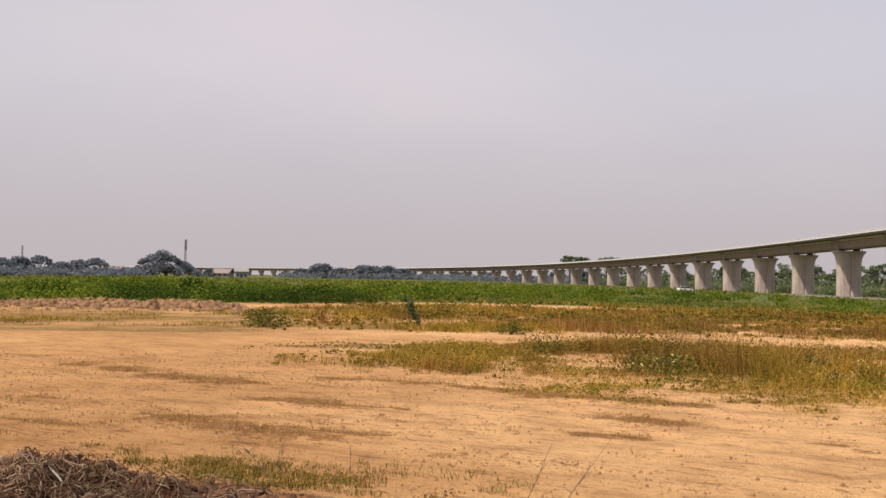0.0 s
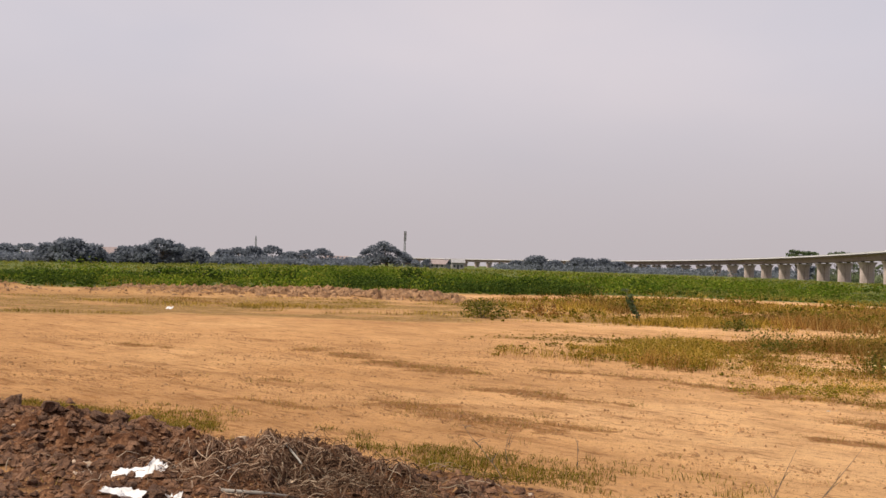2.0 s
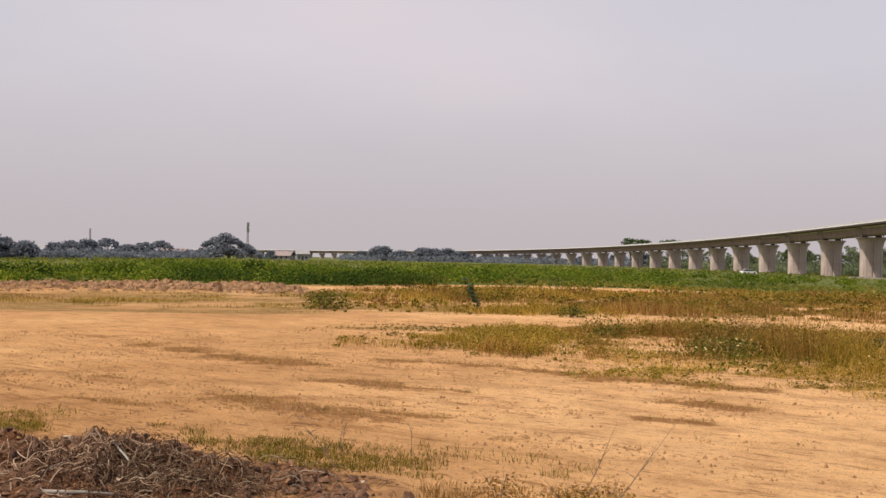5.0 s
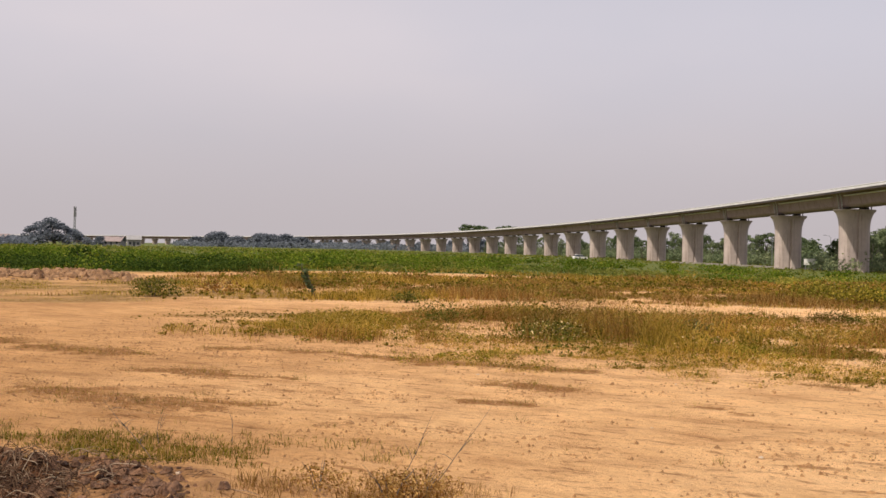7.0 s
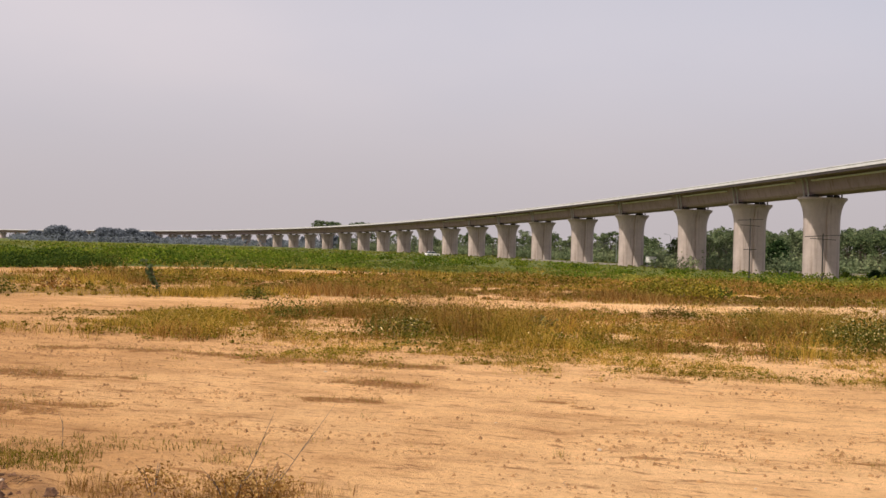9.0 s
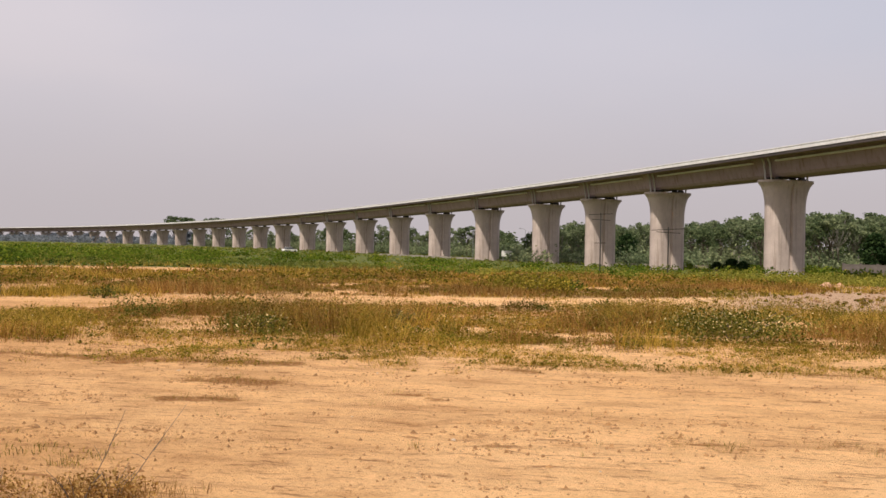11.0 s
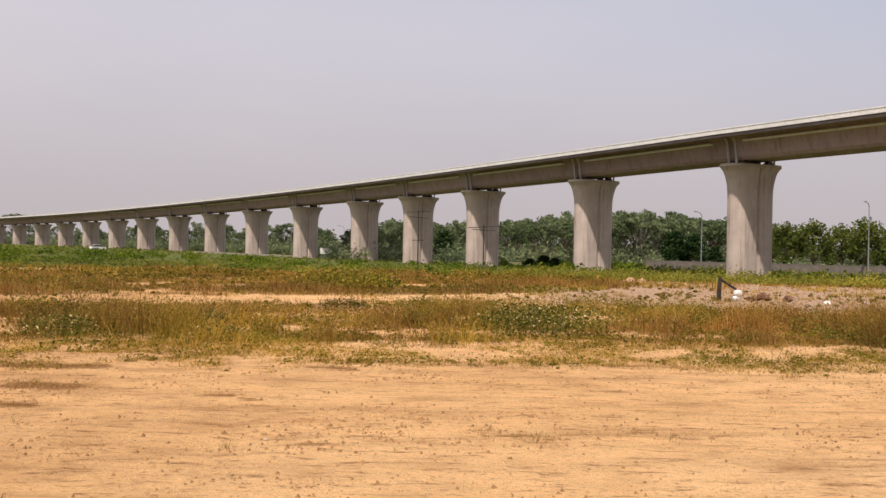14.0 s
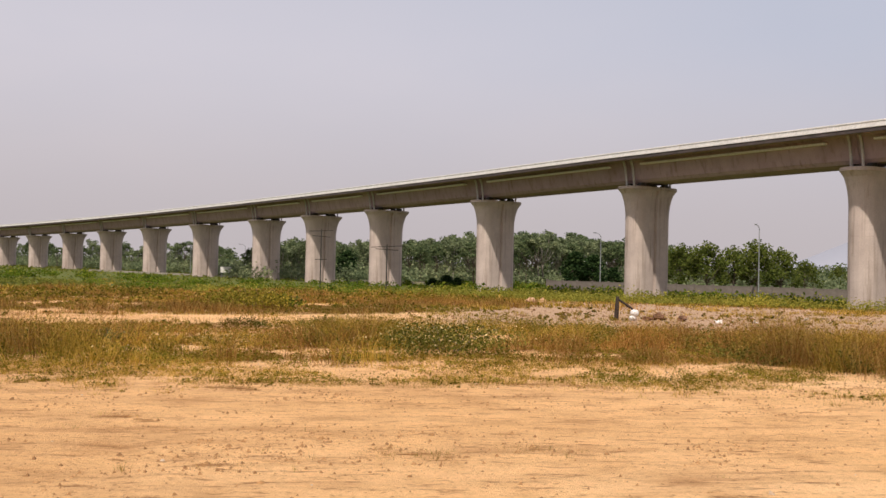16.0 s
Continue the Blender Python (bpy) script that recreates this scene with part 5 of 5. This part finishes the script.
x, y = scatter(1300, 5.7, 7.6, -14, 12, dry_fringe)
stuff("dry_fringe_grass", tufts(x, y, 0.03 + 0.11 * rng.random(len(x)) ** 1.5, 9, 0.06, 0.004, 1.3, True), M_REDGRASS, "dry tangled grass fringing the earth heap", "grass")


# ---- the tipped heap: clods, roots, paper ----
def clod_mesh(seed, mat=None):
    bm = bmesh.new()
    bmesh.ops.create_icosphere(bm, subdivisions=2 if seed < 3 else 1, radius=1.0)
    for v in bm.verts:
        d = v.co.normalized()
        v.co = d * (0.72 + 0.55 * noise.noise(d * 1.6 + Vector((seed * 3.1, 0, 0)))) + Vector((0, 0, 0.12 * noise.noise(d * 5)))
        v.co.z *= 0.72
    return bm_mesh("clod", bm, mat or M_CLOD)


CLODS = [clod_mesh(k) for k in range(7)]
PALE_CLODS = [clod_mesh(k + 20, M_STONE) for k in range(3)]
ground = bpy.data.objects["ground"]
rc = random.Random(31)
made = 0
while made < 290:
    x, y = rc.uniform(-7.0, 0.8), rc.uniform(4.9, 9.4)
    h = float(heap(np.array([x]), np.array([y]))[0])
    if h < 0.05 or rc.random() > 0.35 + 2.0 * h:
        continue
    s = min(0.03 + 0.075 * rc.random() ** 2.8, 0.045 if x > -1.4 else 0.10)
    pale = rc.random() < 0.10
    ob = part("stone" if pale else "clod", rc.choice(PALE_CLODS if pale else CLODS), ground)
    z = float(land(np.array([x]), np.array([y]))[0])
    ob.matrix_basis = pose(x, y, z + s * 0.18, rc.uniform(-25, 25), rc.uniform(-25, 25), rc.uniform(0, 360)) @ Matrix.Diagonal((s * rc.uniform(0.8, 1.5), s, s * rc.uniform(0.7, 1.2), 1))
    made += 1


def heap_chance(x, y):
    return sstep(0.04, 0.10, heap(x, y))


x, y = scatter(22000, 4.8, 10, -48, 8, heap_chance)
stuff("heap_crumbs", lumps(x, y, 0.008 + 0.04 * rng.random(len(x)) ** 2.2), M_CLOD, "dark crumbled earth over a tipped heap", "earth")


def root_tangle(n, cx, cy, ax, ay, lift):
    """Curved dead roots lying over one another."""
    vs, fs, k = [], [], 0
    for _ in range(n):
        x, y = cx + rng.normal() * ax, cy + rng.normal() * ay
        a, ln, rad = rng.uniform(0, 6.28), rng.uniform(0.04, 0.20), rng.uniform(0.0014, 0.0040)
        turn, rise = rng.normal() * 0.5, rng.uniform(0.0, lift)
        px, py = [x], [y]
        for j in range(5):
            a += turn / 5
            px.append(px[-1] + ln / 5 * math.cos(a))
            py.append(py[-1] + ln / 5 * math.sin(a))
        px, py = np.array(px), np.array(py)
        pz = land(px, py) + rise + 0.025 * np.sin(np.linspace(0, 3.1, 6)) * rng.uniform(0, 1.2)
        nx, ny = -np.gradient(py), np.gradient(px)
        q = np.hypot(nx, ny) + 1e-6
        nx, ny = nx / q * rad, ny / q * rad
        ring = np.stack([np.stack([px + nx, py + ny, pz], -1), np.stack([px, py, pz + rad], -1), np.stack([px - nx, py - ny, pz], -1)], 1)
        vs.append(ring.reshape(-1, 3))
        for j in range(5):
            b = k + 3 * j
            fs += [(b, b + 1, b + 4, b + 3), (b + 1, b + 2, b + 5, b + 4), (b + 2, b, b + 3, b + 5)]
        k += 18
    return np.vstack(vs), np.array(fs)


stuff("dead_roots", root_tangle(3000, -2.42, 6.62, 0.46, 0.32, 0.07), M_ROOT, "tangle of dead grey-brown roots on an earth heap", "roots")
stuff("strewn_roots", root_tangle(420, -3.2, 6.6, 1.4, 0.5, 0.03), M_ROOT, "loose dead roots and straw over dark earth", "roots")


def crumpled(name, label, category, x, y, w, d, lift, seed, tilt=(0, 0, 0), mat=None):
    """A crumpled sheet with folds and a little thickness."""
    bm = bmesh.new()
    bmesh.ops.create_grid(bm, x_segments=12, y_segments=9, size=0.5)
    for v in bm.verts:
        u = v.co.copy()
        n = noise.noise(Vector((u.x * 3.1 + seed, u.y * 3.1, 0)))
        f = noise.noise(Vector((u.x * 7.5, u.y * 7.5 + seed, 2)))
        across = u.x * math.cos(seed) + u.y * math.sin(seed)          # one half is folded up along a crease
        v.co = Vector((u.x * w + 0.12 * w * n, u.y * d + 0.12 * d * f, 0.28 * w * max(0.0, across) + lift * (0.6 * n + 0.35 * f)))
    bmesh.ops.solidify(bm, geom=bm.faces[:], thickness=0.004)
    ob = new(name, bm_mesh(name, bm, mat or M_PAPER))
    ob.matrix_basis = pose(x, y, float(land(np.array([x]), np.array([y]))[0]) + 0.012 + 0.18 * w * d / 0.3, *tilt)
    return tagged(ob, label, category, "scraps of litter")


crumpled("paper_scrap", "large crumpled white paper sheet lying on dark earth", "paper", -3.49, 6.18, 0.24, 0.19, 0.03, 1.0, (14, -4, 20))
crumpled("paper_scrap", "folded white paper propped up on dark earth", "paper", -3.39, 6.32, 0.13, 0.17, 0.03, 2.3, (42, 12, -20))
crumpled("paper_scrap", "flat torn white paper lying on dark earth", "paper", -3.22, 5.62, 0.24, 0.14, 0.04, 4.0, (14, 4, 20))
crumpled("paper_scrap", "small white paper scrap on dark earth", "paper", -2.98, 5.78, 0.11, 0.10, 0.07, 7.0, (26, 0, 10))
for sx, sy, sw, turn in ((-4.02, 6.48, 0.13, 20), (-3.85, 6.24, 0.12, 70), (-4.9, 6.5, 0.15, 70), (-2.67, 6.09, 0.08, 80), (-2.47, 6.39, 0.11, -40)):
    crumpled("paper_scrap", "small pale paper scrap on dark earth", "paper", sx, sy, sw, sw * 0.65, 0.04, 9.0 + sx, (18, 5, turn), M_STONE)


def stick(x0, y0, x1, y1, r):
    """A dead stick, a little crooked, lying on the heap."""
    mx, my = (x0 + x1) / 2, (y0 + y1) / 2 + 0.02
    z0, zm, z1 = (float(land(np.array([x]), np.array([y]))[0]) + r + 0.012 for x, y in ((x0, y0), (mx, my), (x1, y1)))
    bm = bmesh.new()
    tube_bm(bm, [(x0, y0, z0), (mx, my, max(zm, (z0 + z1) / 2)), (x1, y1, z1)], [r, r * 0.9, r * 0.6], 7)
    tagged(new("stick", bm_mesh("stick", bm, M_PALEBARK, True)), "pale bare stick lying on dark earth", "stick", "dead sticks")


stick(-2.74, 5.95, -2.30, 6.13, 0.014)
stick(-2.95, 6.30, -2.78, 6.62, 0.009)
stick(-2.62, 6.75, -2.36, 6.50, 0.008)
crumpled("white_scrap", "white plastic scrap lying on open sand", "litter", -14.72, 28.75, 0.18, 0.15, 0.07, 15.0, (15, 0, 0))
for k, (a, d, w) in enumerate(((52.6, 35, 0.26), (54.5, 36, 0.22), (49.5, 38, 0.18), (41.5, 46, 0.2), (44, 52, 0.22), (57, 40, 0.2))):
    crumpled("white_scrap", "pale plastic scrap lying on stony dirt", "litter", *at(a, d), w, w * 0.7, 0.12, 20.0 + k, (12, 0, 40 * k))


# ---- debris beyond the grass ----
def lump_pile(name, label, x, y, sizes, mat, seed):
    rd = random.Random(seed)
    t = thing(name, label, "debris", "", (x, y, float(land(np.array([x]), np.array([y]))[0])))
    for s in sizes:
        bm = bmesh.new()
        bmesh.ops.create_icosphere(bm, subdivisions=2, radius=1.0)
        o = rd.uniform(0, 50)
        for v in bm.verts:
            v.co *= s * (0.8 + 0.8 * noise.noise(v.co * 1.9 + Vector((o, 0, 0))))
            v.co.z *= 0.7
        ob = part("lump", bm_mesh("lump", bm, mat), t)
        ob.location = (rd.uniform(-1.0, 1.0) * 0.9, rd.uniform(-0.5, 0.5), s * 0.4)
    return t


lump_pile("debris_pile", "pile of faded orange and brown rubble lumps on dirt", 32.6, 36.0, (0.30, 0.22, 0.16, 0.26, 0.14, 0.2, 0.12, 0.18, 0.15), M_ORANGE, 3)
lump_pile("debris_pile", "small scatter of brown rubble lumps beside a post", 26.75, 22.9, (0.2, 0.26, 0.16, 0.2), M_CLOD, 5)


def post_with_sacks():
    x, y = at(47.15, 35.0)
    z = float(land(np.array([x]), np.array([y]))[0])
    t = thing("leaning_post", "dark wooden post with a slanting brace on dirt", "post", "", (x, y, z))
    bm = bmesh.new()
    tube_bm(bm, [(0, 0, -0.2), (0.02, 0, 0.4), (0.05, 0, 0.80)], [0.085, 0.075, 0.055], 7)
    part("stake", bm_mesh("stake", bm, M_DARKWOOD), t)
    bm = bmesh.new()
    tube_bm(bm, [(0.04, 0, 0.72), (0.26, -0.22, 0.52), (0.42, -0.36, 0.38)], [0.05, 0.045, 0.04], 6)
    part("brace", bm_mesh("brace", bm, M_DARKWOOD), t)
    for k, (dx, dy, s, h) in enumerate(((0.46, -0.40, 0.14, 0.22), (0.40, -0.36, 0.12, 0.0))):
        bm = bmesh.new()
        bmesh.ops.create_icosphere(bm, subdivisions=3, radius=s)
        for v in bm.verts:
            d = v.co.normalized()
            v.co *= 1 + 0.22 * noise.noise(d * 2.2 + Vector((k * 4, 1, 0)))
            v.co.z = v.co.z * 0.8 + s * 0.72
        ob = new("white_sack", bm_mesh("white_sack", bm, M_PAPER, True))
        ob.location = (x + dx, y + dy, z + (0.0 if k else 0.0) + h * 0.72)
        tagged(ob, "small tied white sack by a dark post", "sack", "white sacks")


post_with_sacks()


# ---- boundary wall, lamps, mast, houses ----
def wall_run():
    a, b = Vector((*at(43.0, 172.0), 0)), Vector((*at(70.0, 138.0), 0))
    n = 26
    t = thing("boundary_wall", "long weathered grey-brown boundary wall behind the viaduct", "wall", kind="structure")
    bm = bmesh.new()
    box_bm(bm, -0.5, 0.5, -0.09, 0.09, -0.6, 1.85, 0.01)
    panel = bm_mesh("panel", bm, M_BOUNDARY)
    bm = bmesh.new()
    box_bm(bm, -0.16, 0.16, -0.16, 0.16, -0.6, 2.0, 0.02)
    post = bm_mesh("wall_post", bm, M_BOUNDARY)
    ln = (b - a).length / n
    ang = math.degrees(math.atan2(b.y - a.y, b.x - a.x))
    for k in range(n):
        p = a.lerp(b, (k + 0.5) / n)
        z = float(land(np.array([p.x]), np.array([p.y]))[0])
        part("panel", panel, t).matrix_basis = pose(p.x, p.y, z, 0, 0, ang) @ Matrix.Diagonal((ln - 0.32, 1, 1, 1))
        q = a.lerp(b, k / n)
        part("wall_post", post, t).matrix_basis = pose(q.x, q.y, z, 0, 0, ang)


wall_run()


def street_lamp(az, d, h, turn):
    x, y = at(az, d)
    t = thing("street_lamp", "tall slim grey street lamp with a curved arm", "street lamp", "street lamps", (x, y, float(land(np.array([x]), np.array([y]))[0])), turn)
    bm = bmesh.new()
    tube_bm(bm, [(0, 0, -0.3), (0, 0, h * 0.5), (0, 0, h)], [0.10, 0.08, 0.055], 8)
    part("pole", bm_mesh("pole", bm, M_GALV), t)
    bm = bmesh.new()
    tube_bm(bm, [(0, 0, h - 0.1), (0.5, 0, h + 0.35), (1.5, 0, h + 0.5)], [0.05, 0.045, 0.04], 6)
    arm = part("arm", bm_mesh("arm", bm, M_GALV), t)
    bm = bmesh.new()
    box_bm(bm, 1.4, 2.1, -0.13, 0.13, h + 0.44, h + 0.58, 0.04)
    part("lamp_head", bm_mesh("lamp_head", bm, M_GALV), arm)


for a, d, h, turn in ((45.9, 168, 9.2, 190), (54.3, 148, 9.9, 200), (39.6, 190, 8.5, 180), (26.2, 300, 8.5, 180), (28.6, 295, 8.0, 180), (23.3, 310, 8.5, 180)):
    street_lamp(a, d, h, turn)


def mast(az, d, h, w, antennas):
    x, y = at(az, d)
    t = thing("radio_mast", "slender grey lattice radio mast far across the field", "mast", "radio masts", (x, y, float(land(np.array([x]), np.array([y]))[0])))
    for sx, sy in ((-1, -1), (1, -1), (1, 1), (-1, 1)):
        bm = bmesh.new()
        tube_bm(bm, [(sx * w, sy * w, -0.3), (sx * w * 0.55, sy * w * 0.55, h)], [0.14, 0.09], 5)
        part("leg", bm_mesh("leg", bm, M_GALV), t)
    k = 0
    z = 0.0
    while z < h - 1.2:
        f0, f1 = w * (1 - 0.45 * z / h), w * (1 - 0.45 * (z + 1.6) / h)
        bm = bmesh.new()
        for (ax, ay), (bx, by) in (((-1, -1), (1, -1)), ((1, -1), (1, 1)), ((1, 1), (-1, 1)), ((-1, 1), (-1, -1))):
            tube_bm(bm, [(ax * f0, ay * f0, z), (bx * f1, by * f1, z + 1.6)], [0.06, 0.06], 4)
            tube_bm(bm, [(ax * f0, ay * f0, z), (bx * f0, by * f0, z)], [0.05, 0.05], 4)
        part("bracing", bm_mesh("bracing", bm, M_GALV), t)
        z += 1.6
    for k in range(antennas):
        a = k * 2.09
        bm = bmesh.new()
        box_bm(bm, -0.2, 0.2, -0.12, 0.12, -1.2, 1.2, 0.05)
        ob = part("antenna", bm_mesh("antenna", bm, M_PLASTER), t, "pale panel antenna")
        ob.matrix_basis = pose(0.6 * math.cos(a), 0.6 * math.sin(a), h - 1.2 - 2.6 * (k // 3), 0, 0, math.degrees(a) + 90)


def utility_pole(az, d, h, arms):
    x, y = at(az, d)
    t = thing("utility_pole", "thin dark wooden pole with crossarms in front of a pier", "utility pole", "utility poles", (x, y, float(land(np.array([x]), np.array([y]))[0])), -az)
    bm = bmesh.new()
    tube_bm(bm, [(0, 0, -0.3), (0, 0, h * 0.5), (0, 0, h)], [0.10, 0.09, 0.07], 8)
    part("pole", bm_mesh("pole", bm, M_DARKMETAL), t)
    for z, w, tilt in arms:
        bm = bmesh.new()
        box_bm(bm, -w / 2, w / 2, -0.16, -0.08, z - 0.045, z + 0.045, 0.02)
        for v in bm.verts:
            v.co.z += tilt * v.co.x
        part("crossarm", bm_mesh("crossarm", bm, M_DARKMETAL), t)


utility_pole(30.38, 148, 8.6, ((8.4, 3.4, 0.05), (7.6, 2.6, -0.06), (4.3, 1.7, 0.02)))
utility_pole(34.05, 134, 6.4, ((6.1, 4.2, 0.06), (5.7, 3.0, -0.05)))


def low_wall():
    a, b = Vector((*at(18.0, 300.0), 0)), Vector((*at(37.5, 212.0), 0))
    t = thing("low_wall", "low pale concrete roadside wall behind the viaduct", "wall", kind="structure")
    n = 30
    bm = bmesh.new()
    box_bm(bm, -0.5, 0.5, -0.15, 0.15, -0.6, 0.45, 0.02)
    panel = bm_mesh("panel", bm, M_LOWWALL)
    ln, ang = (b - a).length / n, math.degrees(math.atan2(b.y - a.y, b.x - a.x))
    for k in range(n):
        p = a.lerp(b, (k + 0.5) / n)
        part("panel", panel, t).matrix_basis = pose(p.x, p.y, float(land(np.array([p.x]), np.array([p.y]))[0]), 0, 0, ang) @ Matrix.Diagonal((ln - 0.06, 1, 1, 1))


low_wall()


def parked_car(az, d, turn):
    x, y = at(az, d)
    t = thing("parked_car", "white car parked beyond the field under the viaduct", "car", "", (x, y, float(land(np.array([x]), np.array([y]))[0])), turn)

    def slab(outline, w, inset=0.0):
        bm = bmesh.new()
        loft_bm(bm, [[(px, sy * (w - inset * (pz > 1.0)), pz) for px, pz in outline] for sy in (-1, 1)])
        bmesh.ops.recalc_face_normals(bm, faces=bm.faces[:])
        return bm

    part("body", bm_mesh("body", slab([(-2.1, 0.3), (2.1, 0.3), (2.15, 0.65), (1.9, 0.9), (-2.0, 0.95), (-2.15, 0.7)], 0.85), M_PAPER), t)
    part("cabin", bm_mesh("cabin", slab([(-1.7, 0.94), (1.2, 0.90), (0.5, 1.45), (-1.3, 1.47)], 0.78, 0.12), M_GLASS), t, "dark glazed cabin")
    part("roof", bm_mesh("roof", slab([(-1.3, 1.45), (0.5, 1.43), (0.4, 1.52), (-1.2, 1.53)], 0.68), M_PAPER), t)
    for wx in (-1.3, 1.35):
        for wy in (-0.8, 0.8):
            bm = bmesh.new()
            tube_bm(bm, [(wx, wy - 0.1, 0.31), (wx, wy + 0.1, 0.31)], [0.31, 0.31], 14)
            part("wheel", bm_mesh("wheel", bm, M_DARKMETAL), t)


parked_car(13.12, 300, 15)


def signboard(az, d):
    x, y = at(az, d)
    t = thing("signboard", "plain white board on two posts beside a road", "sign", "", (x, y, float(land(np.array([x]), np.array([y]))[0])), -az)
    for sx in (-0.9, 0.9):
        bm = bmesh.new()
        tube_bm(bm, [(sx, 0, -0.3), (sx, 0, 2.6)], [0.06, 0.06], 8)
        part("post", bm_mesh("post", bm, M_GALV), t)
    bm = bmesh.new()
    box_bm(bm, -1.3, 1.3, -0.10, -0.06, 1.2, 2.6, 0.02)
    part("board", bm_mesh("board", bm, M_PAPER), t)


signboard(25.2, 250)
mast(-14.29, 520, 18.5, 0.45, 6)
mast(-22.5, 560, 15.0, 0.4, 0)


def house(az, d, w, dep, h, turn, white):
    x, y = at(az, d)
    t = thing("house", "small low house with a haze-muted pitched roof across the field", "house", "far houses", (x, y, float(land(np.array([x]), np.array([y]))[0])), turn)
    bm = bmesh.new()
    box_bm(bm, -w / 2, w / 2, -dep / 2, dep / 2, -0.5, h)
    vs = [bm.verts.new(p) for p in ((-w / 2, -dep / 2, h), (-w / 2, dep / 2, h), (-w / 2, 0, h + dep * 0.28), (w / 2, -dep / 2, h), (w / 2, dep / 2, h), (w / 2, 0, h + dep * 0.28))]
    bm.faces.new(vs[:3])
    bm.faces.new(vs[3:][::-1])
    part("wall", bm_mesh("wall", bm, M_PLASTER), t)
    for sgn in (-1, 1):
        bm = bmesh.new()
        e, rise = dep / 2 + 0.6, dep * 0.28
        lo = h - 0.6 * rise / (dep / 2)
        prof = [(sgn * e, lo), (0, h + rise), (0, h + rise + 0.2), (sgn * e, lo + 0.2)]
        loft_bm(bm, [[(xx, py, pz) for py, pz in prof] for xx in (-w / 2 - 0.5, w / 2 + 0.5)])
        bmesh.ops.recalc_face_normals(bm, faces=bm.faces[:])
        part("roof", bm_mesh("roof", bm, M_PLASTER if white else M_ROOF), t)
    for k in range(3):
        bm = bmesh.new()
        wx = (k - 1) * w * 0.3
        tall = 2.1 if k == 1 else 1.2
        box_bm(bm, wx - 0.5, wx + 0.5, -dep / 2 - 0.06, -dep / 2 + 0.02, 0.05 if k == 1 else 0.9, 0.05 + tall if k == 1 else 0.9 + tall, 0.02)
        part("door" if k == 1 else "window", bm_mesh("door", bm, M_GLASS), t)


for a, d, w, dep, h, turn, white in ((-18.1, 500, 11, 7, 2.6, 20, 0), (-17.2, 500, 8, 6, 2.6, 10, 1), (-12.3, 520, 9, 7, 2.4, -10, 0), (-11.3, 510, 6, 6, 3.4, 15, 1), 
                                     (-30.0, 470, 12, 9, 4.0, 25, 0), (-24.9, 470, 9, 7, 3.2, 5, 1), (-20.3, 490, 10, 7, 3.2, 0, 1), (58.4, 330, 9, 7, 3.0, -50, 1)):
    house(a, d, w, dep, h, turn, white)


def far_ridge():
    """A pale mountain far beyond everything, with haze put into its colour and a faint glow."""
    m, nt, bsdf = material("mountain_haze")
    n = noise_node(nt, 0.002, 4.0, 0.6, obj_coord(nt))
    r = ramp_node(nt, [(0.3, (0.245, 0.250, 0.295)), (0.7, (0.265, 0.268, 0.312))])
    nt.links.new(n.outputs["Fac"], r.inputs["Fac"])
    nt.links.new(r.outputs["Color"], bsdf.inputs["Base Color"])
    # slight emission lifts the slope towards the sky, as haze would
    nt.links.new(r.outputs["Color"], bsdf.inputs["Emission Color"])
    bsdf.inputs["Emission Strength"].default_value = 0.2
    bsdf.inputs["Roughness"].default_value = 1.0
    az = np.arange(44, 120, 0.5)
    tops = 4400 * (0.050 * np.exp(-((az - 62.5) / 5.5) ** 2) + 0.06 * np.exp(-((az - 82) / 14) ** 2)) * (0.92 + 0.16 * fbm(az * 0.4, az * 0, 131))
    vs, fs = [], []
    for k, (a, t) in enumerate(zip(az, tops)):
        x, y = at(a, 4400)
        x2, y2 = at(a, 4700)
        vs += [(x, y, -20), ((x + x2) / 2, (y + y2) / 2, max(t, -10)), (x2, y2, -20)]
    for k in range(len(az) - 1):
        b = 3 * k
        fs += [(b, b + 3, b + 4, b + 1), (b + 1, b + 4, b + 5, b + 2)]
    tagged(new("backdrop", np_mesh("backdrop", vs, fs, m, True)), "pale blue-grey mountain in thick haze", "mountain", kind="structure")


far_ridge()
